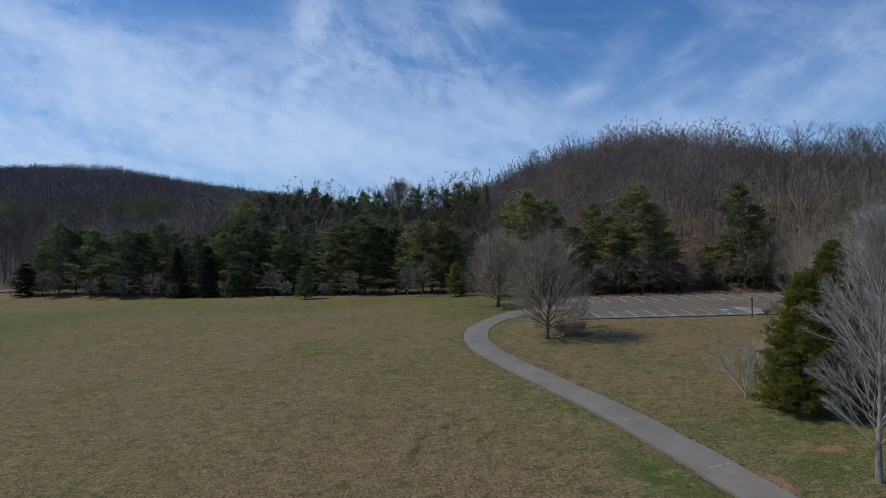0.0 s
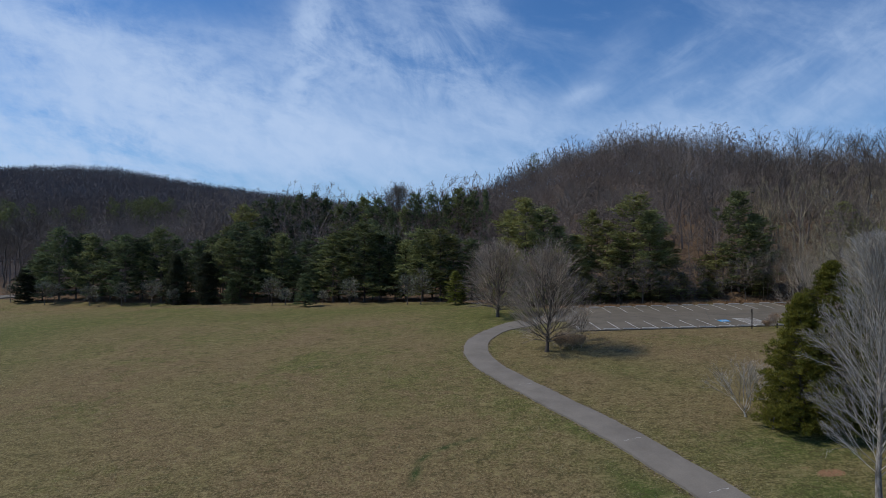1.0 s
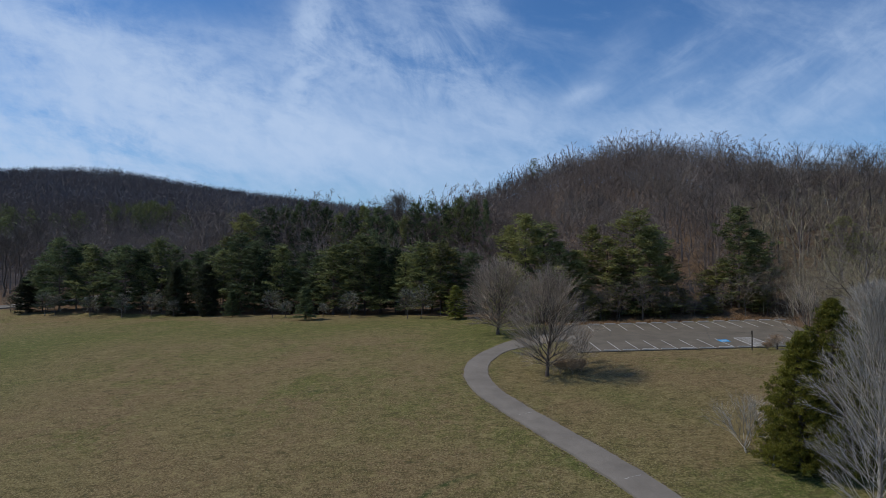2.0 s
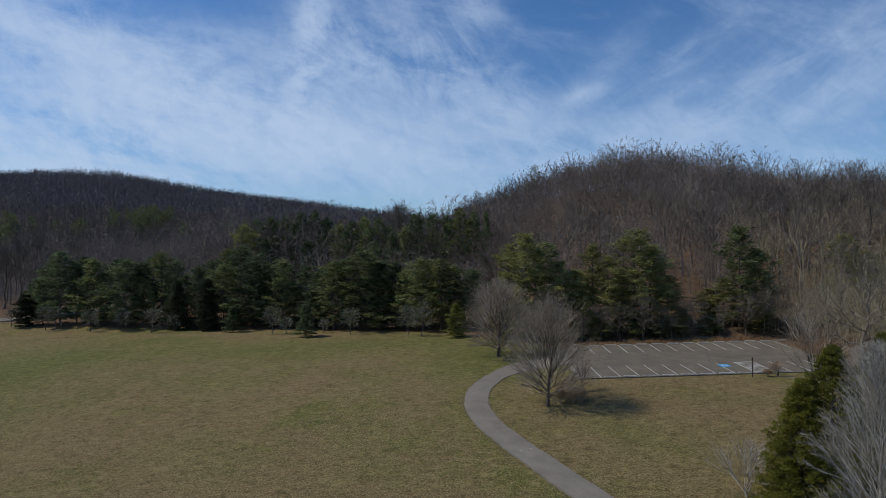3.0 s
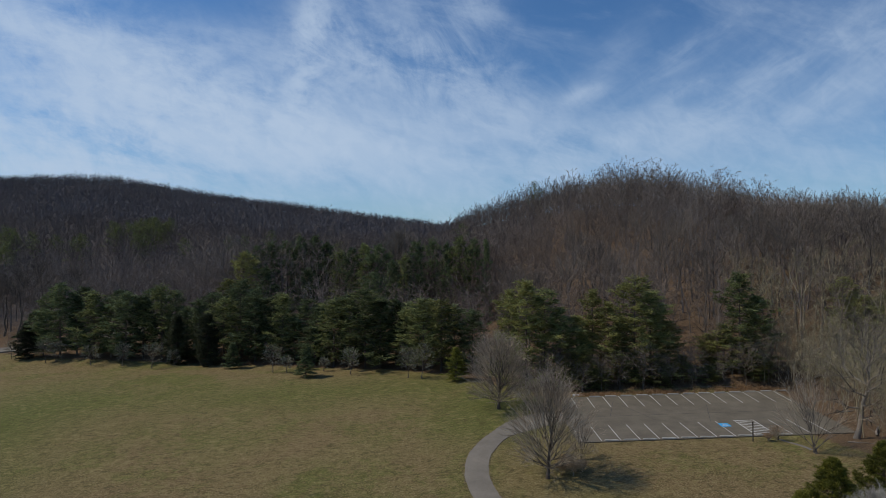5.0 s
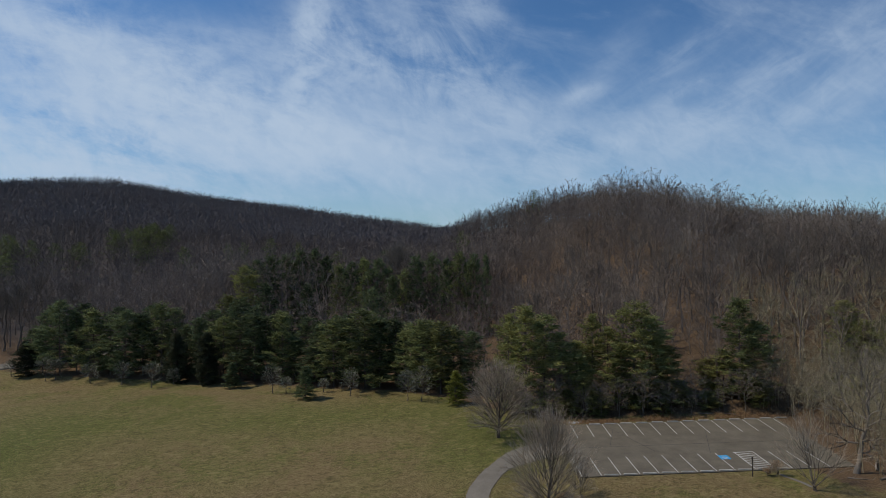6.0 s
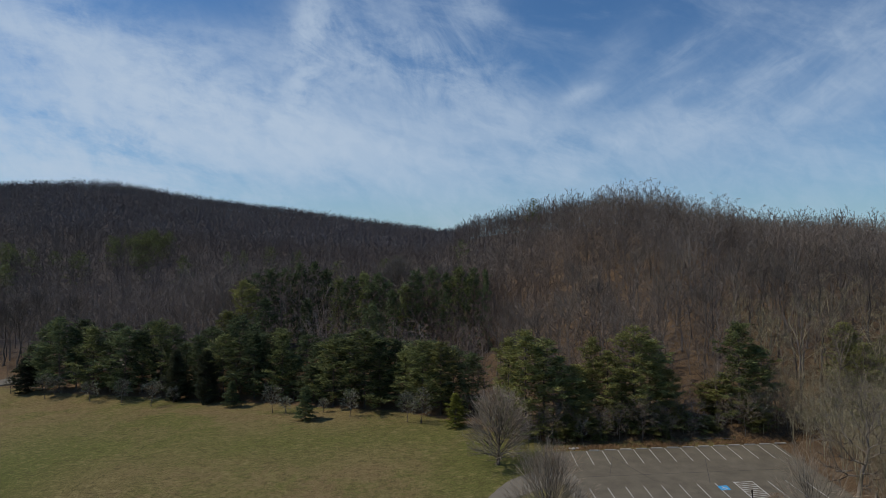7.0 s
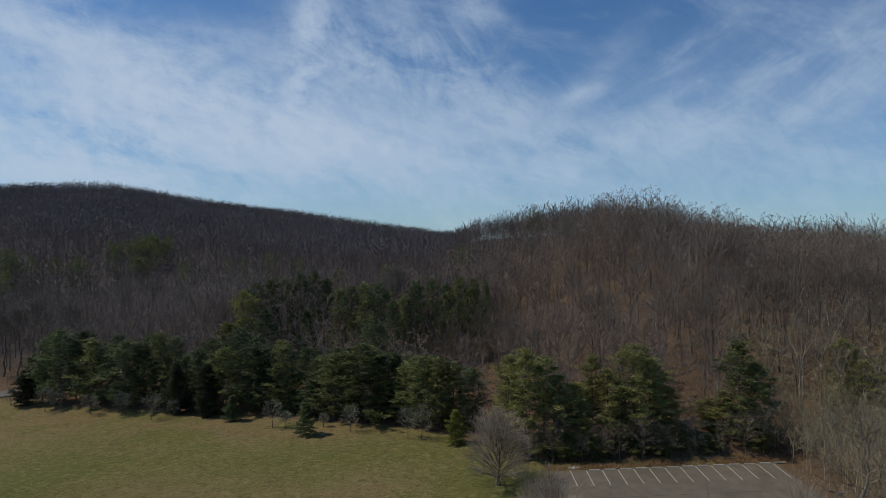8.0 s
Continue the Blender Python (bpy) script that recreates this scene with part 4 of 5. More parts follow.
COLUMN = pine_parts(141, 10.0, 0.14, 2.0, 0.03, 0.38, 8, 0.42, 20, 0.25, lambda t: min(1, 0.75 + t) * (1 - t ** 2.2) + 0.05, 0.9, up=0.7)
BROAD = cedar_parts(151, 12.8, 3.9, 0.70)
BUSHY = cedar_parts(157, 10.2, 2.8, 0.60)

conifer("cedar", "dense yellow-green cedar with a deep shadow at its foot", BROAD, CEDAR, 28.9, 45.3, 0.95, 1.0, 20)
conifer("cedar", "lower bushy yellow-green cedar leaning against a taller one", BUSHY, CEDAR, 26.3, 44.8, 0.98, 0.92, 75)
conifer("cedar", "dense yellow-green cedar behind the silvery leafless tree", BROAD, CEDAR, 33.8, 46.8, 0.97, 0.95, 130)

# the row along the field: bearing, metres behind the edge, height of the top, width, kind
ROW = [
    (75, 3, 12.0, 0.8, 3), (105, 4, 18.5, 1.0, 0), (135, 6, 15.5, 0.9, 3), (165, 3, 17.0, 1.0, 1), (195, 5, 15.0, 0.9, 4), (222, 3, 16.5, 1.0, 2), (252, 5, 15.5, 0.9, 0),
    (285, 5, 18.8, 0.9, 1), (330, 6, 13.0, 0.8, 3), (352, 5, 15.0, 0.8, 3), (395, 5, 15.5, 0.9, 4), (425, 10, 19.5, 1.0, 2), (450, 6, 16.5, 1.0, 0), (478, 8, 15.5, 0.9, 4),
    (500, 6, 17.0, 0.8, 1), (565, 9, 14.0, 0.8, 3), (590, 4, 16.0, 1.0, 0), (618, 6, 17.0, 0.9, 4), (645, 3, 18.5, 1.15, 2), (672, 5, 17.0, 1.0, 1), (700, 8, 16.0, 0.9, 3),
    # 803 and 835 are added pines that darken a gap of shaded bare wood
    (718, 5, 15.0, 0.85, 1), (748, 4, 17.0, 1.0, 0), (780, 5, 17.0, 0.95, 4), (803, 9, 16.0, 0.85, 1), (835, 11, 15.0, 0.8, 3),
]
BACK = [
    (405, 172, 19.0, 1.0, 0), (430, 190, 26.5, 1.0, 2), (455, 200, 28.5, 1.0, 4), (480, 203, 29.5, 1.0, 0), (508, 206, 30.5, 1.0, 1), (532, 207, 31.2, 0.9, 2), (557, 208, 31.8, 0.9, 0),
    (578, 205, 29.5, 0.9, 3), (600, 196, 27.5, 0.9, 1), (622, 192, 27.8, 0.9, 4), (645, 191, 28.8, 0.9, 0), (668, 190, 28.6, 0.9, 2), (660, 168, 21.0, 0.9, 4), (695, 182, 24.0, 0.8, 3), (715, 186, 26.0, 0.8, 1),
    (737, 186, 29.5, 0.85, 0), (790, 184, 29.0, 0.7, 3), (812, 182, 30.8, 0.8, 2), (860, 180, 30.0, 0.5, 3), (765, 190, 31.0, 0.8, 1), (838, 186, 30.5, 0.7, 4), (470, 178, 22.0, 0.9, 3), (545, 180, 22.0, 0.8, 1),
]
LOTSIDE = [
    (930, 108, 22.0, 1.05, 0, 1), (962, 109, 20.5, 1.1, 2, 0), (900, 112, 20.0, 0.9, 1, 1), (990, 110, 17.0, 1.0, 4, 0), (1020, 110, 15.5, 0.9, 3, 1), (1048, 112, 20.0, 0.8, 1, 1), (1075, 110, 18.0, 0.9, 4, 1), (1122, 108, 22.8, 1.05, 2, 1),
    (1150, 110, 20.0, 1.1, 0, 0), (1180, 111, 14.5, 0.9, 3, 1), (1100, 108, 15.0, 0.9, 1, 0), (1308, 108, 23.2, 1.0, 0, 0), (1335, 109, 19.0, 1.0, 1, 0), (1280, 110, 14.0, 0.8, 4, 1), (1255, 113, 12.0, 0.8, 3, 1), (1490, 118, 22.0, 0.9, 1, 1), (1530, 112, 19.0, 0.9, 4, 1),
    (1000, 105.5, 8.0, 0.62, 3, 1), (1032, 106, 10.5, 0.66, 1, 1), (1062, 105, 7.5, 0.60, 3, 1), (1168, 105.5, 8.0, 0.66, 4, 1), (1205, 107, 9.0, 0.60, 3, 1), (1252, 106, 7.5, 0.55, 1, 1), (1345, 105.5, 9.0, 0.7, 3, 1),
    (1478, 108, 10.0, 0.9, 3, 1), (1512, 106, 9.0, 1.0, 4, 1), (1540, 104, 10.5, 0.9, 1, 1), (1565, 108, 11.0, 1.0, 3, 1), (1440, 107, 8.0, 0.7, 3, 1),
    (1512, 122, 19.0, 0.7, 1, 1), (1548, 119, 18.0, 0.75, 4, 1), (1572, 123, 19.0, 0.85, 3, 1),
]
# second line; those from 440 to 765 are added to shade the row's foot
ROW += [(90, 14, 15.0, 1.0, 2), (150, 13, 17.0, 1.0, 0), (210, 12, 16.5, 1.0, 4), (270, 12, 17.0, 1.0, 2), (310, 14, 16.5, 0.9, 1), (375, 13, 16.0, 1.0, 0), (60, 10, 10.0, 0.8, 3), (440, 17, 16.0, 1.0, 2), (500, 16, 16.0, 1.0, 0), (545, 15, 15.0, 1.0, 4), (600, 15, 15.5, 1.0, 2), (660, 15, 16.0, 1.0, 0), (720, 14, 15.0, 1.0, 4), (765, 15, 15.5, 1.0, 2), (520, 7, 11.0, 0.9, 3), (555, 6, 10.0, 0.9, 1)]
rnd = random.Random(4)
for px, back, top, wide, k in ROW:
    away = 150.0
    for _ in range(12):
        away = float(tree_edge(bearing(px, away))) + back - 2.5
    x = bearing(px, away)
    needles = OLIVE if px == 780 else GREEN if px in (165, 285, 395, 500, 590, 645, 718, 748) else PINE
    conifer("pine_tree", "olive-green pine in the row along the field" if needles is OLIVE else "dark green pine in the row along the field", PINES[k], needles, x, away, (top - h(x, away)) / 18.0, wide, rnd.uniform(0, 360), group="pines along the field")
for px, away, top, wide, k in BACK:
    x = bearing(px, away)
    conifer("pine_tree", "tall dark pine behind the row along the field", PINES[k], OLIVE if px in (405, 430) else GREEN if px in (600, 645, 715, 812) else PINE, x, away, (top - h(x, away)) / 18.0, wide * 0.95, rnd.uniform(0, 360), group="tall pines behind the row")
for px, away, top, wide, k, tone in LOTSIDE:
    k = k % 5
    x = bearing(px, away)
    label = "olive-green pine behind the car park" if tone else "deep green pine behind the car park"
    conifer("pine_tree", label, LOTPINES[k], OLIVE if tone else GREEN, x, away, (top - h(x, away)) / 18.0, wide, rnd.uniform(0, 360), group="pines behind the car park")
for px, away, tall, wide, needles, data, full in [(540, 127, 6.8, 1.0, PINE, SPRUCE, 8.0), (411, 141, 6.0, 0.9, PINE, SPRUCE, 8.0), (806, 117, 6.4, 0.95, GOLD, SPRUCE, 8.0), (312, 150, 12.0, 1.3, DARK, COLUMN, 10.0), (366, 147, 12.0, 1.4, DARK, COLUMN, 10.0), (45, 160, 9.0, 1.2, DARK, COLUMN, 10.0)]:
    x = bearing(px, away)
    young = data is SPRUCE
    conifer("young_spruce" if young else "columnar_cedar", "yellow-green young spruce at the field edge" if needles is GOLD else "young spruce at the field edge" if young else "dark columnar cedar at the field edge", data, needles, x, away, tall / full, wide, rnd.uniform(0, 360))


# ---------------------------------------------------------------- the bare woods on the hills
def bare_wood(seed, radius, girth, limbs=9, subs=4, twigs=7, low=0.30, mid=0.62, twig=1.5, fork_share=0.45, tall=18.0):
    """A leafless forest tree: rows of sticks for its trunk, limbs, branches and fine twigs."""
    rng = np.random.default_rng(seed)
    stems = []
    way = np.vstack([(0, 0), np.cumsum(rng.normal(0, 0.22, (4, 2)), axis=0)])
    zs = tall * np.array([-0.01, 0.22, 0.40, 0.55, 0.70])
    for k in range(4):
        a, b = 1 - 0.21 * k, 1 - 0.21 * (k + 1)
        stems.append((*way[k], zs[k], *way[k + 1], zs[k + 1], girth * a, girth * b))
    axes = [(way, zs)]
    if rng.random() < fork_share:
        az, k = rng.uniform(0, 6.28), 1
        out = np.array([math.cos(az), math.sin(az)])
        w2 = np.array([way[k], way[k] + out * 0.9, way[k] + out * 1.7, way[k] + out * 2.3])
        z2 = tall * np.array([0.28, 0.48, 0.68, 0.86])
        for j in range(3):
            stems.append((*w2[j], z2[j], *w2[j + 1], z2[j + 1], girth * (0.66 - 0.17 * j), girth * (0.49 - 0.17 * j)))
        axes.append((w2, z2))
    limb, branch, fine = [], [], []
    centre, scale = np.array([0, 0, tall * mid]), np.array([radius, radius, tall * (1.0 - mid)])

    def shoot(p, d, ln, spread, lift):
        d = unit(d + rng.normal(0, spread, 3) + np.array([0, 0, lift]))
        return p + d * ln, d

    def inside(p):
        # no twig outgrows the rounded crown
        off = (p - centre) / scale
        over = np.linalg.norm(off)
        return p if over < 1.0 else centre + off / over * scale * rng.uniform(0.95, 1.02)

    for i in range(limbs):
        # each limb reaches for its own share of the crown's dome
        rise, az = 0.98 - 1.36 * (i + rng.random()) / limbs, 2.4 * i + rng.uniform(-0.4, 0.4)
        wide = math.sqrt(max(1 - rise * rise, 0.0))
        e = centre + scale * (wide * math.cos(az), wide * math.sin(az), rise) * rng.uniform(0.80, 0.97)
        w, z = axes[i % len(axes)]
        foot = tall * low + (e[2] - tall * low) * rng.uniform(0.28, 0.50)
        foot = min(max(foot, z[0] + 0.5), z[-1])
        p = np.array([np.interp(foot, z, w[:, 0]), np.interp(foot, z, w[:, 1]), foot])
        q = p + (e - p) * 0.52 + rng.normal(0, 0.06, 3) * np.linalg.norm(e - p)
        d2, d3, ln = unit(q - p), unit(e - q), np.linalg.norm(e - p)
        r = girth * (0.44 - 0.25 * foot / tall)
        limb.append((*p, *q, r, r * 0.62))
        limb.append((*q, *e, r * 0.62, 0.01))
        for k in range(subs):
            u = 0.30 + 0.70 * (k + rng.random()) / subs
            at, along_d = (p + (q - p) * u / 0.5, d2) if u < 0.5 else (q + (e - q) * (u - 0.5) / 0.5, d3)
            tip, bd = shoot(at, along_d, ln * rng.uniform(0.20, 0.38) + 0.5, 0.66, 0.14)
            tip = inside(tip)
            branch.append((*at, *tip, r * 0.34, 0.006))
            for _ in range(max(2, round(twigs * min(max(ln / 4.2, 0.25), 1.5)))):
                g = at + (tip - at) * rng.uniform(0.45, 1.0)
                f, _d = shoot(g, bd, twig * rng.uniform(0.45, 1.2), 0.58, 0.14)
                fine.append((*g, *inside(f), 0.01, 0.0))
    return stems, limb, branch, fine


def forest_proto(seed, radius, girth, least, sides=3, **kw):
    """(verts, tris) of a leafless forest tree 18 m tall; least: half the breadth of its finest twigs."""
    stems, limb, branch, fine = (np.array(r) for r in bare_wood(seed, radius, girth, **kw))
    limb[:, 6] = np.maximum(limb[:, 6], least * 1.8)
    branch[:, 6] = np.maximum(branch[:, 6], least * 1.35)
    fine[:, 6] = least
    rng = np.random.default_rng(seed)
    body = [tubes(stems, sides), spikes(limb)] if sides else [slivers(stems[:, :], rng), slivers(limb, rng)]
    return join(*body, slivers(branch, rng), slivers(fine, rng))


def scatter(seed, x0, x1, y0, y1, gap, keep):
    rng = np.random.default_rng(seed)
    xs, ys = np.meshgrid(np.arange(x0, x1, gap), np.arange(y0, y1, gap))
    p = np.stack([xs.ravel(), ys.ravel()], axis=1) + rng.uniform(-0.48, 0.48, (xs.size, 2)) * gap
    p = p[keep(p[:, 0], p[:, 1])]
    z = height(p[:, 0], p[:, 1])
    n = len(p)
    tall = rng.uniform(0.72, 1.18, n)
    return np.column_stack([p, z - 0.1, rng.uniform(0, 6.28, n), tall * rng.uniform(0.9, 1.25, n), tall])


def in_view(x, y, extra=12):
    return np.abs(x) < y * 0.74 + extra


def woods(name, label, protos, places, mat):
    rng = np.random.default_rng(len(places))
    pick = rng.integers(0, len(protos), len(places))
    v, f = join(*[spread_copies(p, places[pick == i]) for i, p in enumerate(protos) if (pick == i).any()])
    return tagged(link_mesh(name, raw_mesh(name, v, f, mat), None), label, "woodland", kind="stuff")


BROW = [forest_proto(210 + i, r, 0.17, 0.022, limbs=18, subs=4, twigs=11, twig=0.9, low=0.16, mid=0.60) for i, r in enumerate([5.6, 6.2, 6.6, 5.2, 5.9])]
NEAR = [forest_proto(200 + i, r, 0.21, 0.025, limbs=14, subs=4, twigs=8, twig=1.1, low=0.16, mid=0.57) for i, r in enumerate([5.0, 5.6, 6.0, 4.4, 5.4, 5.2, 6.6])]
MIDDLE = [forest_proto(220 + i, r, 0.16, 0.060, limbs=9, subs=3, twigs=4, low=0.12, mid=0.56, twig=1.5, fork_share=0.2) for i, r in enumerate([4.8, 5.2, 4.6, 5.6, 5.2])]


def far_crown(seed, radius, n=50, tall=18.0):
    """A leafless crown seen from very far: a dome of short bundles of twigs."""
    rng = np.random.default_rng(seed)
    d = rng.normal(0, 1, (n, 3))
    d[:, 2] = np.abs(d[:, 2]) - 0.55
    d /= np.linalg.norm(d, axis=1, keepdims=True)
    p = d * rng.uniform(0.35, 0.80, (n, 1)) * (radius, radius, tall * 0.56) + (0, 0, tall * 0.40)
    way = d + rng.normal(0, 0.45, (n, 3)) + (0, 0, 0.5)
    way /= np.linalg.norm(way, axis=1, keepdims=True)
    q = p + way * rng.uniform(1.8, 3.6, (n, 1))
    stem = np.array([(0, 0, 0, 0, 0, tall * 0.7, 0.3, 0.1)])
    return slivers(np.vstack([stem, np.column_stack([p, q, rng.uniform(0.16, 0.30, n), np.zeros(n)])]), rng)


FAR = [far_crown(240 + i, r) for i, r in enumerate([6.0, 6.8, 7.4, 5.6, 7.0])]
POLES = [forest_proto(270 + i, r, 0.09, 0.017, limbs=10, subs=4, twigs=8, low=0.08, mid=0.55, twig=1.6) for i, r in enumerate([4.0, 4.8, 4.4, 3.6])]
BRUSH = [forest_proto(260 + i, r, 0.12, 0.042, limbs=6, subs=2, twigs=4, low=0.05, mid=0.55, twig=2.4) for i, r in enumerate([5.0, 6.0, 5.5, 6.5])]


def outside_lot(x, y):
    return ~((x > 15) & (x < 56.8) & (y > 78) & (y < 104))


near_places = scatter(1, -180, 190, 66, 268, 6.5, lambda x, y: (y > tree_edge(x) + 5 + 9 * (x < 15)) & in_view(x, y) & outside_lot(x, y) & ~((x < 0) & (y < 192) & (x > -66)))
crest = scatter(4, 30, 150, 150, 230, 8.0, lambda x, y: in_view(x, y))
crest[:, 4:] *= 0.95
tall_back = scatter(14, -85, 12, 192, 245, 8.5, lambda x, y: in_view(x, y))
tall_back[:, 4:] *= 1.50
gap_trees = scatter(15, -16, 16, 188, 222, 6.2, lambda x, y: in_view(x, y))
gap_trees[:, 4:] *= 1.50
tall_back = np.vstack([tall_back, gap_trees])
near_places = np.vstack([near_places[~((near_places[:, 0] > -85) & (near_places[:, 0] < 12) & (near_places[:, 1] > 192) & (near_places[:, 1] < 245))], tall_back])
among = scatter(6, -70, 0, 125, 190, 11.0, lambda x, y: (y > tree_edge(x) + 6))
near_all = np.vstack([near_places, crest])
# the tallest stand grows on the brow, lower growth on both shoulders
stand = np.interp(near_all[:, 0], [-80, 14, 33, 60, 72, 83, 94, 104, 116, 160], [1.0, 1.0, 0.86, 0.92, 1.06, 1.08, 1.04, 0.86, 0.80, 0.8])
near_all[:, 4:] *= np.where(near_all[:, 1] > 140, stand, 1.0)[:, None] * np.random.default_rng(31).uniform(0.82, 1.12, (len(near_all), 1))
at_edge = (near_all[:, 0] > 14) & (near_all[:, 0] < 105) & (near_all[:, 1] < tree_edge(near_all[:, 0]) + 22 + 16 * (near_all[:, 0] > 60))
on_brow = (near_all[:, 1] > 172) & (near_all[:, 0] > 16) & (near_all[:, 0] < 140) & ~at_edge
woods("hillside_wood", "grey-brown leafless woodland on the near hillside", NEAR, near_all[~at_edge & ~on_brow], WOODS)
woods("brow_wood", "dense round-crowned leafless trees along the hill's brow", BROW, near_all[on_brow], WOODS)


def edge_trees(places):
    """The foremost trees of the wood, each a thing of its own."""
    made = []
    for i, r in enumerate([4.4, 5.0, 5.4, 4.0, 4.8]):
        stems, limb, branch, fine = (np.array(q) for q in bare_wood(300 + i, r, 0.19, 11, 5, 9, 0.24))
        v, f = tubes(stems, 6)
        fine[:, 6] = 0.018
        branch[:, 6] = np.maximum(branch[:, 6], 0.024)
        cv, cf = join(tubes(limb, 3), spikes(branch), slivers(fine, np.random.default_rng(i)))
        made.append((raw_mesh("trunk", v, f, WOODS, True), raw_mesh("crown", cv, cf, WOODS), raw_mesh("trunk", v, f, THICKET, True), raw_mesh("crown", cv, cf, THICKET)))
    for k, (x, y, z, turn, wide, tall) in enumerate(places):
        tree = new("woodland_tree")
        tree.matrix_world = pose(x, y, z, 0, 0, math.degrees(turn))
        tree.scale = (wide, wide, tall)
        # past x 58 two crowns in three are brightened by colour, using THICKET
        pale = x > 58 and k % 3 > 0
        link_mesh("trunk", made[k % 5][0], tree)
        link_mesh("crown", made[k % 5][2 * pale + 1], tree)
        tagged(tree, "leafless tree with a brightened tan crown beyond the car park's end" if pale else "grey-brown leafless tree at the foot of the wooded hill", "tree", "trees at the foot of the wood")


edge_trees(near_all[at_edge])


def saplings():
    """Thin bare saplings between the car park and its pines."""
    made = []
    for i in range(3):
        stem, limbs = crown_tree(280 + i, SMALL, 7.0, 2.4, 0.07)
        v, f = tubes(stem, 5)
        rows = [np.array([q for lv in limbs for q in lv[k]]) for k in range(4)]
        for a in rows:
            a[:, 6:8] = np.maximum(a[:, 6:8], 0.013)
        cv, cf = join(tubes(rows[0], 3), tubes(rows[1], 3), spikes(rows[2]), spikes(rows[3]))
        made.append((raw_mesh("trunk", v, f, BARK, True), raw_mesh("crown", cv, cf, OAKBARK)))
    rng = random.Random(61)
    for k in range(34):
        x = 14.5 + 1.55 * k + rng.uniform(-0.8, 0.8)
        y = 103.4 + rng.uniform(0, 4.5) ** 1.0 * (1 if k % 3 else 0.4)
        tree = new("sapling")
        tree.matrix_world = pose(x, y, h(x, y), 0, 0, rng.uniform(0, 360))
        tall = rng.uniform(0.5, 1.35)
        tree.scale = (tall * rng.uniform(0.8, 1.2), tall, tall)
        link_mesh("trunk", made[k % 3][0], tree)
        link_mesh("crown", made[k % 3][1], tree)
        tagged(tree, "thin grey leafless sapling between car park and pines", "tree", "saplings behind the car park")


saplings()
woods("wood_among_pines", "grey leafless trees standing among the pines", NEAR, among, WOODS)
brush = scatter(5, -150, 160, 66, 190, 6.2, lambda x, y: (y > tree_edge(x) + 1.5) & (y < tree_edge(x) + 45) & in_view(x, y) & outside_lot(x, y))
side = scatter(7, 54, 100, 62, 112, 1.9, lambda x, y: in_view(x, y) & outside_lot(x, y) & (y > 71 - 0.3 * (x - 54)))
behind = scatter(8, -20, 180, 205, 345, 7.0, lambda x, y: in_view(x, y))
flank = scatter(16, 85, 195, 112, 205, 7.5, lambda x, y: in_view(x, y))
side[:, 4:] *= np.random.default_rng(10).uniform(0.28, 0.70, (len(side), 1))
woods("thicket", "olive-tan leafless thicket at the end of the car park", POLES, side, THICKET)
woods("upland_wood", "grey-brown leafless trees on the flat hilltop", MIDDLE, np.vstack([behind, flank]) * (1, 1, 1, 1, 0.90, 0.76), WOODS)
brush[:, 4:] *= np.random.default_rng(9).uniform(0.22, 0.48, (len(brush), 1))
brush[:, 4] *= 1.5
woods("undergrowth", "leafless brown saplings and brush under the trees", BRUSH, brush, WOODS)
middle_places = scatter(2, -420, 330, 180, 520, 10.0, lambda x, y: in_view(x, y) & ((y > 265) | (x < -180)) & (y > tree_edge(x) + 12) & ~((x > 110) & (y > 380)))
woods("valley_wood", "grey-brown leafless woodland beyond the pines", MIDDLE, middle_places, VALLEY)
far_places = scatter(3, -1000, 420, 520, 1330, 10.6, lambda x, y: in_view(x, y) & ~((x > 40) & (y > 600)))
far_places[:, 2] -= 1.5
far_places[:, 5] *= 1.28
woods("ridge_wood", "leafless woodland covering the far ridge, dimmed and haze-tinted", FAR, far_places, RIDGE)


def distant_pines():
    """Scattered evergreens on the far slopes."""
    rng = np.random.default_rng(12)
    spots = []
    for cx, cy, rx, ry, n in [(-205, 420, 18, 30, 26), (-195, 262, 14, 14, 9), (-240, 330, 30, 25, 14), (-150, 330, 40, 30, 8), (-30, 320, 60, 40, 6)]:
        p = rng.normal(0, 0.6, (n, 2)) * (rx, ry) + (cx, cy)
        spots.append(np.column_stack([p, height(p[:, 0], p[:, 1]), rng.uniform(0, 6.28, n), rng.uniform(0.8, 1.2, n), rng.uniform(0.9, 1.2, n)]))
    spots = np.vstack(spots)
    proto = pine_parts(401, 18.0, 0.2, 4.4, 0.10, 1.5, 5, 1.1, 5)
    v, f = spread_copies(proto[1], spots)
    tagged(link_mesh("distant_pines", raw_mesh("distant_pines", v, f, GREEN)), "olive-green pines scattered on the far slopes", "woodland", kind="stuff")


distant_pines()


# ---------------------------------------------------------------- small things
def blades(rng, centres, size, n, mat, name, label, category, kind="stuff"):
    v, f = sprays(rng, centres, size, n, 0.6, 0.5, 0.16)
    return tagged(link_mesh(name, raw_mesh(name, v, f, mat)), label, category, kind=kind)


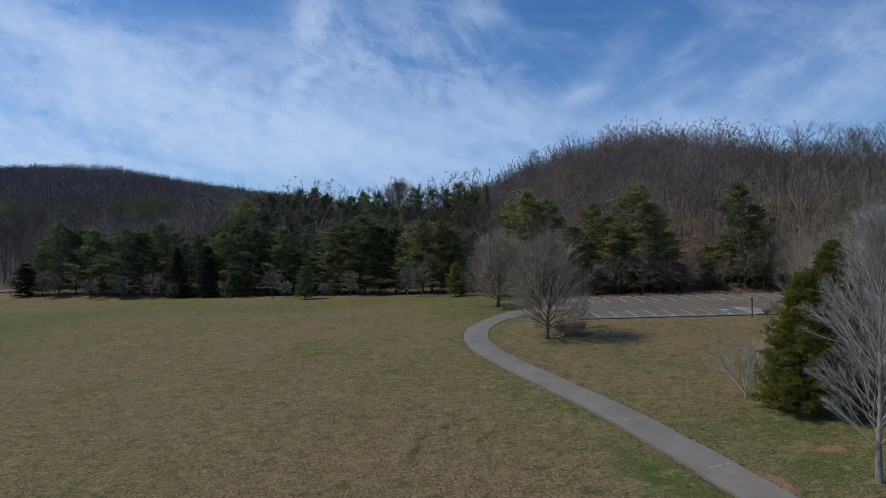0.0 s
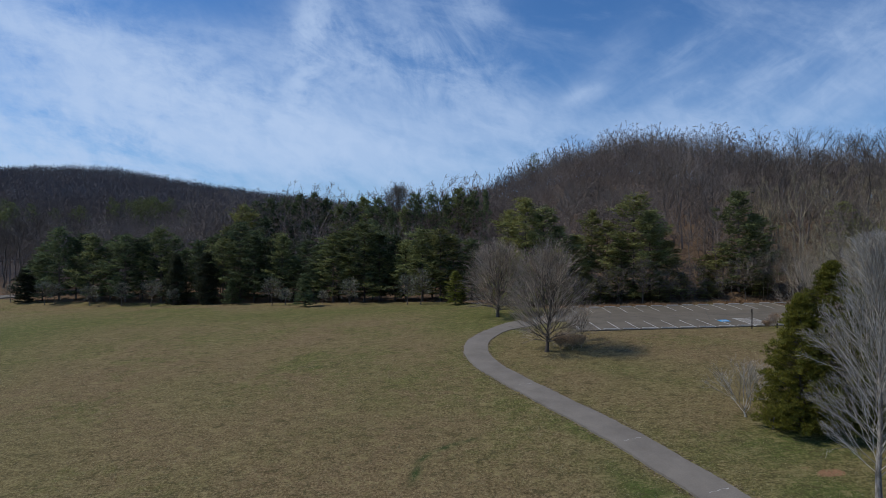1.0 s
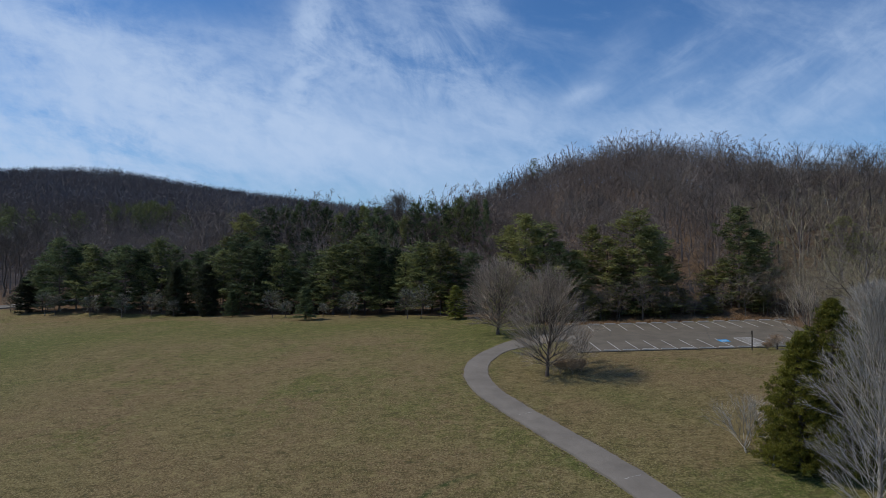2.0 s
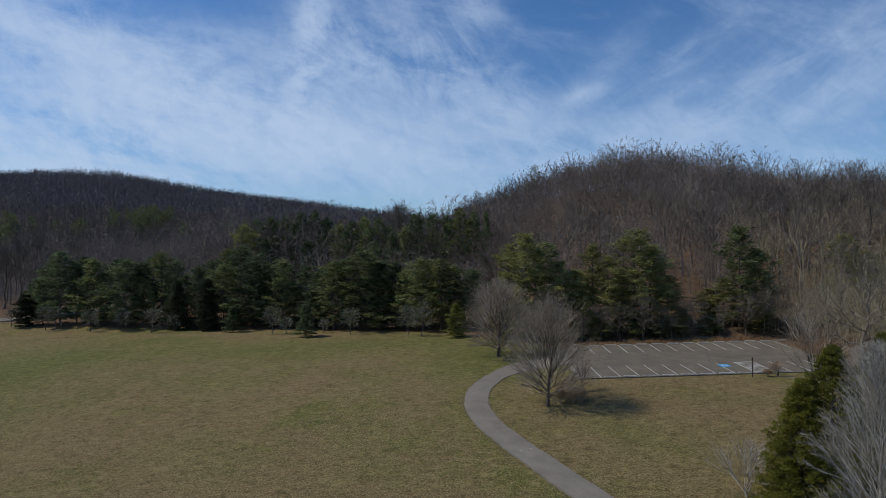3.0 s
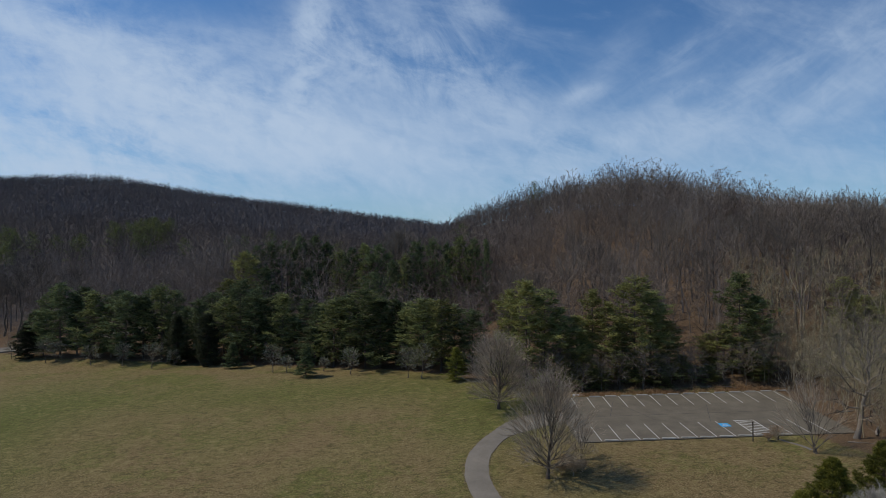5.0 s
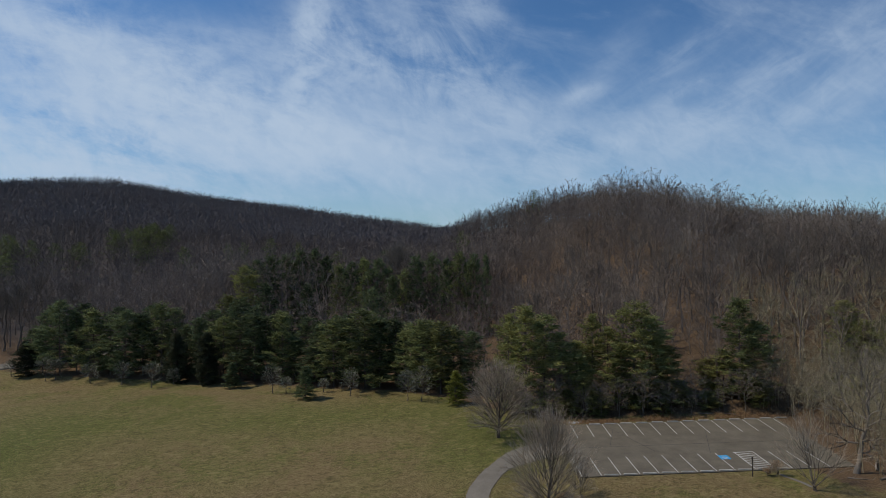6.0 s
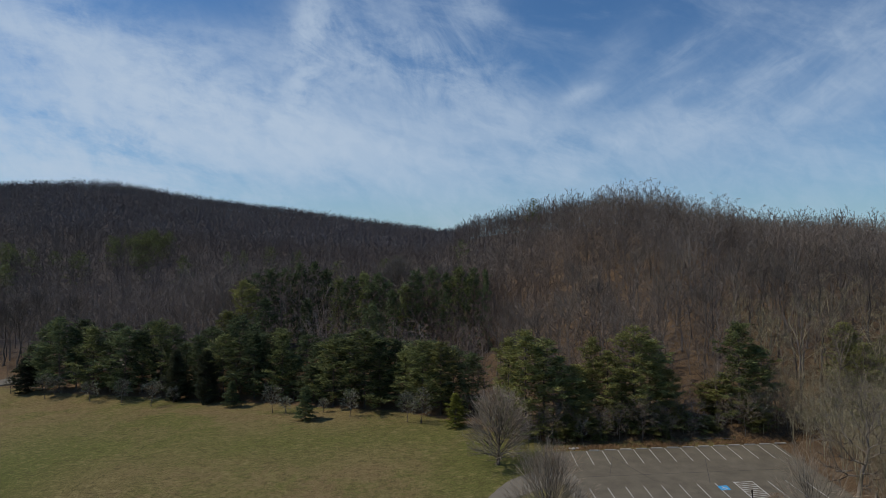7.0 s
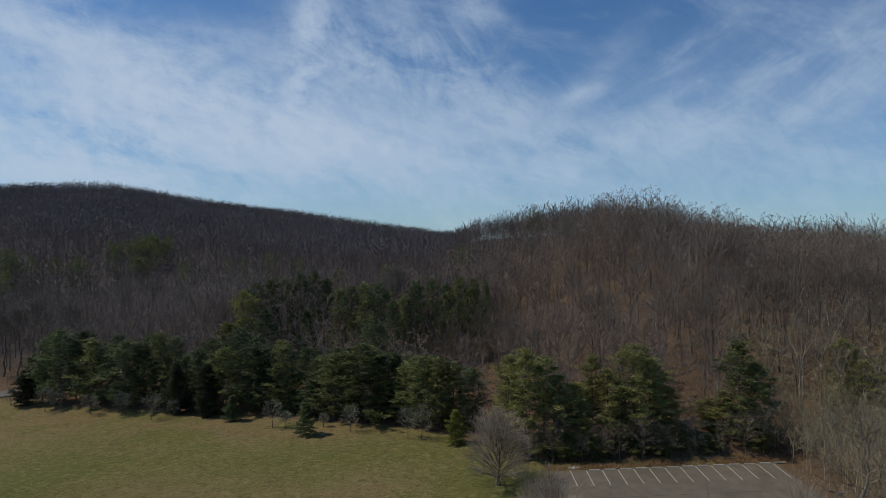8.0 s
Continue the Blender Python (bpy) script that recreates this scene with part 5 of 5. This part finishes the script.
def russet_bush(x, y, wide, tall, seed, leaves, share, label):
    """A low bush that keeps its withered leaves."""
    rng = np.random.default_rng(seed)
    stem, limbs = crown_tree(seed, SHRUB, tall, wide, 0.05)
    bush = new("russet_bush")
    bush.matrix_world = pose(x, y, h(x, y), 0, 0, 37 * seed)
    rows = [r for lv in limbs for part_rows in lv[:-1] for r in part_rows]
    tips = [r for lv in limbs for r in lv[-1]]
    a = np.array(rows)
    a[:, 6:8] = np.maximum(a[:, 6:8], 0.010)
    b = np.array(tips)
    b[:, 6:8] = np.maximum(b[:, 6:8], 0.007)
    v, f = join(tubes(stem, 5), tubes(a, 3), spikes(b))
    link_mesh("stems", raw_mesh("stems", v, f, TWIG), bush)
    v, f = sprays(rng, b[rng.random(len(b)) < share, 3:6], 0.12, 2, 0.9, 0.0, 0.30)
    link_mesh("foliage", raw_mesh("foliage", v, f, leaves), bush, "withered russet leaves")
    return tagged(bush, label, "bush", "russet bushes")


for k, (x, y, wide, tall) in enumerate([(13.7, 71.2, 1.7, 1.4), (15.1, 70.9, 1.6, 1.5), (16.3, 71.7, 1.3, 1.3), (14.5, 72.7, 1.5, 1.6), (43.1, 78.9, 1.5, 2.1), (42.0, 79.0, 0.7, 0.9)]):
    by_lot = x > 40
    russet_bush(x, y, wide, tall, 70 + k, BROWN if by_lot else RUSSET, 0.15 if by_lot else 0.50, "low twiggy brown bush beside the car park" if by_lot else "low russet bush with withered leaves beneath the leafless tree")


def edge_leaves():
    """Drifts of fallen leaves and dead fern along the car park's far side."""
    rng = np.random.default_rng(33)
    n = 2600
    x = rng.uniform(17, 72, n)
    y = 100.35 + 0.045 * (x - 23.0) + np.abs(rng.normal(0, 1.5, n))
    keep = rng.random(n) < 0.35 + 0.65 * (np.sin(x * 0.55) > -0.2)
    x, y = x[keep], y[keep]
    blades(rng, np.column_stack([x, y, surface(x, y) + rng.uniform(0.0, 0.45, len(x)) ** 2]), 0.34, 6, BROWN, "dead_fern", "orange-brown dead fern and leaves beside the car park", "undergrowth")


edge_leaves()


def post_sign(x, y):
    """A slim dark post with a narrow board seen from its edge."""
    post = new("sign_post")
    post.matrix_world = pose(x, y, h(x, y) - 0.05, 0, 0, 4)
    bm = bmesh.new()
    bmesh.ops.create_cube(bm, size=1, matrix=Matrix.Diagonal((0.11, 0.11, 2.65, 1)))
    bmesh.ops.translate(bm, vec=(0, 0, 1.325), verts=bm.verts)
    bmesh.ops.bevel(bm, geom=list(bm.edges), offset=0.012, segments=1, affect="EDGES")
    part("post", bm, WOOD, post)
    bm = bmesh.new()
    bmesh.ops.create_cube(bm, size=1, matrix=Matrix.Diagonal((0.20, 0.03, 0.46, 1)))
    bmesh.ops.translate(bm, vec=(0, 0.075, 2.36), verts=bm.verts)
    bmesh.ops.bevel(bm, geom=list(bm.edges), offset=0.006, segments=1, affect="EDGES")
    part("board", bm, WOOD, post)
    return tagged(post, "slim dark wooden sign post beside the hatched bay", "sign post")


post_sign(40.0, 78.9)


def stump_post(x, y, tall, lean):
    bm = bmesh.new()
    bmesh.ops.create_cone(bm, segments=8, cap_ends=True, radius1=0.09, radius2=0.06, depth=tall)
    bmesh.ops.translate(bm, vec=(0, 0, tall / 2 - 0.06), verts=bm.verts)
    ob = part("stake", bm, MOTTLED, None)
    ob.matrix_world = pose(x, y, h(x, y), lean, lean * 0.5, 20)
    return tagged(ob, "short pale wooden stake at the foot of the cedar", "stake")


stump_post(24.6, 45.4, 0.95, 4)


def fallen_branch(x, y, long, thick, turn, seed):
    """A dead limb on the ground, with a few broken side shoots."""
    rng = np.random.default_rng(seed)
    n = 6
    bow = np.cumsum(rng.normal(0, 0.10, n + 1)) * long / 4
    rows = []
    for k in range(n):
        a, b = k / n, (k + 1) / n
        lift = [thick * 0.6 + 0.22 * long * 0.1 * math.sin(math.pi * u) for u in (a, b)]
        rows.append((a * long, bow[k], lift[0], b * long, bow[k + 1], lift[1], thick * (1 - 0.75 * a), thick * (1 - 0.75 * b)))
    limb = new("fallen_branch")
    limb.matrix_world = pose(x, y, h(x, y), 0, 0, turn)
    v, f = tubes(rows, 7)
    link_mesh("bough", raw_mesh("bough", v, f, OAKBARK, True), limb)
    for k in range(1, n, 2):
        side = 1 if k % 4 == 1 else -1
        tip = np.array(rows[k][:3]) + np.array([0.22 * long, side * 0.20 * long, 0.12 * long]) * rng.uniform(0.7, 1.2)
        v, f = spikes([(*rows[k][:3], *tip, thick * 0.35, 0.01)])
        link_mesh("side_shoot", raw_mesh("side_shoot", v, f, OAKBARK), limb)
    return tagged(limb, "weathered dead branch lying on the leaf litter", "branch", "fallen branches")


for k, row in enumerate([(54.0, 75.2, 4.5, 0.14, 25), (50.6, 76.4, 3.2, 0.10, -20), (56.6, 79.6, 5.5, 0.16, 60), (58.0, 90.0, 5.0, 0.15, 10), (80.0, 139.0, 6.5, 0.20, 35), (49.5, 103.2, 5.0, 0.11, 170), (46.0, 103.6, 4.0, 0.09, 185)]):
    fallen_branch(*row, 500 + k)


def low_post(x, y):
    bm = bmesh.new()
    bmesh.ops.create_cube(bm, size=1, matrix=Matrix.Diagonal((0.16, 0.16, 0.95, 1)))
    bmesh.ops.translate(bm, vec=(0, 0, 0.42), verts=bm.verts)
    bmesh.ops.bevel(bm, geom=list(bm.edges), offset=0.02, segments=1, affect="EDGES")
    ob = part("low_post", bm, WOOD, None)
    ob.matrix_world = pose(x, y, h(x, y))
    return tagged(ob, "short dark wooden post at the car park edge", "post")


low_post(43.6, 79.5)


def stone(x, y, size, seed, label):
    rng = random.Random(seed)
    bm = bmesh.new()
    bmesh.ops.create_icosphere(bm, subdivisions=2, radius=1)
    for v in bm.verts:
        k = 1 + 0.22 * noise.noise(v.co * 1.7 + Vector((seed, 0, 0)))
        v.co = Vector((v.co.x * size * k, v.co.y * size * 0.8 * k, max(v.co.z, -0.3) * size * 0.6 * k))
    ob = part("stone", bm, STONE, None)
    ob.matrix_world = pose(x, y, h(x, y) + 0.1 * size, 0, 0, rng.uniform(0, 360))
    return tagged(ob, label, "stone", "stones by the car park")


for k, (x, y, size) in enumerate([(21.6, 101.0, 0.42), (22.3, 101.2, 0.34), (21.0, 101.3, 0.28), (22.9, 101.4, 0.22), (21.9, 101.7, 0.30)]):
    stone(x, y, size, k + 1, "pale angular stone in the leaves beside the car park")


def side_walk():
    """A narrow pale gravel walk from the car park's corner."""
    v, f = ribbon([(43.9, 79.7), (44.3, 77.0), (44.9, 74.3)], 0.26, 0.03, 0.12)
    tagged(link_mesh("gravel_walk", raw_mesh("gravel_walk", v, f, PATH)), "narrow pale gravel walk leaving the car park", "path", kind="structure")


side_walk()


def far_lane():
    v, f = ribbon([(-215, 166), (-180, 168), (-150, 169), (-124, 171), (-106, 178), (-92, 196)], 3.0, 0.10, 0.3, 3.0)
    tagged(link_mesh("lane", raw_mesh("lane", v, f, PATH)), "pale lane behind the trees", "road", kind="structure")


far_lane()


def path_cracks():
    """Broken seams across the footpath, filled with pale grit and weeds."""
    line, way = along(LINE, 0.25)
    rng = random.Random(8)
    for y0 in (37.3, 45.0, 58.6):
        i = int(np.argmin(np.abs(line[:, 1] - y0)))
        c, w = line[i], way[i]
        nrm = np.array([-w[1], w[0]])
        bm = bmesh.new()
        rows = []
        for k in range(13):
            t = -0.95 + 1.5 * k / 12
            p = c + nrm * t + w * rng.uniform(-0.09, 0.09)
            half = rng.uniform(0.012, 0.038)
            z = h(*c) * 0.5 + h(*p) * 0.5 + 0.128 - 0.03 * abs(t) / 1.45
            rows.append([bm.verts.new((*(p + w * s), z)) for s in (-half, half)])
        for a, b in zip(rows, rows[1:]):
            bm.faces.new((a[0], b[0], b[1], a[1]))
        geo = bmesh.ops.extrude_face_region(bm, geom=list(bm.faces))
        bmesh.ops.translate(bm, vec=(0, 0, -0.03), verts=[g for g in geo["geom"] if isinstance(g, bmesh.types.BMVert)])
        part("seam", bm, STONE, bpy.data.objects["footpath"])


path_cracks()


def verge():
    """Crumbled soil and matted dead grass along both edges of the footpath."""
    rng = np.random.default_rng(91)
    line, way = along(LINE, 0.05)
    keep = line[:, 1] < 92
    line, way = line[keep], way[keep]
    n = 3400
    i = rng.integers(0, len(line), n)
    sgn = np.where(rng.random(n) < 0.6, 1.0, -1.0)
    share = 0.5 + 0.5 * np.sin(line[i, 1] * 0.9) * np.sin(line[i, 1] * 0.37 + 1)
    ok = rng.random(n) < 0.25 + 0.75 * share
    i, sgn = i[ok], sgn[ok]
    n = len(i)
    off = sgn * (1.47 + np.abs(rng.normal(0, 0.20, n)))
    p = line[i] + np.column_stack([-way[i, 1], way[i, 0]]) * off[:, None]
    c = np.column_stack([p, surface(p[:, 0], p[:, 1]) + 0.02])
    r = rng.uniform(0.022, 0.075, (n, 1, 1))
    ring = np.array([(1, 0, 0), (0.2, 0.9, 0), (-0.9, 0.5, 0), (-0.7, -0.7, 0), (0.4, -1, 0), (0, 0, 0.45)])
    v = c[:, None] + ring[None] * r * rng.uniform(0.6, 1.4, (n, 6, 3))
    f = np.array([(0, 1, 5), (1, 2, 5), (2, 3, 5), (3, 4, 5), (4, 0, 5)])
    faces = (np.arange(n)[:, None, None] * 6 + f[None]).reshape(-1, 3)
    tagged(link_mesh("verge_soil", raw_mesh("verge_soil", v.reshape(-1, 3), faces, SOIL)), "crumbled brown soil and dead grass along the footpath", "soil", kind="stuff")


verge()


def grass():
    """Rough tufts of turf where the ground is nearest."""
    rng = np.random.default_rng(55)
    n = 42000
    y = 29 + 46 * rng.random(n) ** 1.3
    x = rng.uniform(-0.76, 0.76, n) * y
    line, _ = along(LINE, 0.8)
    keep = np.ones(n, bool)
    for a, b in line:
        keep &= (x - a) ** 2 + (y - b) ** 2 > 1.75 ** 2
    x, y = x[keep], y[keep]
    c = np.column_stack([x, y, surface(x, y) + 0.01])
    k = len(c)
    d = rng.normal(0, 0.7, (k * 2, 3))
    d[:, 2] = np.abs(d[:, 2]) + 0.5
    d /= np.linalg.norm(d, axis=1, keepdims=True)
    p = np.repeat(c, 2, axis=0) + rng.normal(0, 0.05, (k * 2, 3)) * (1, 1, 0)
    side = np.cross(d, rng.normal(0, 1, (k * 2, 3)))
    side /= np.linalg.norm(side, axis=1, keepdims=True)
    s = rng.uniform(0.035, 0.085, (k * 2, 1))
    tri = np.stack([p - side * s * 0.4, p + side * s * 0.4, p + d * s], axis=1)
    me = raw_mesh("grass", tri.reshape(-1, 3), np.arange(k * 6).reshape(-1, 3), STRAW)
    tagged(link_mesh("grass", me), "rough straw-coloured and green tufts in the turf", "grass", kind="stuff")


grass()
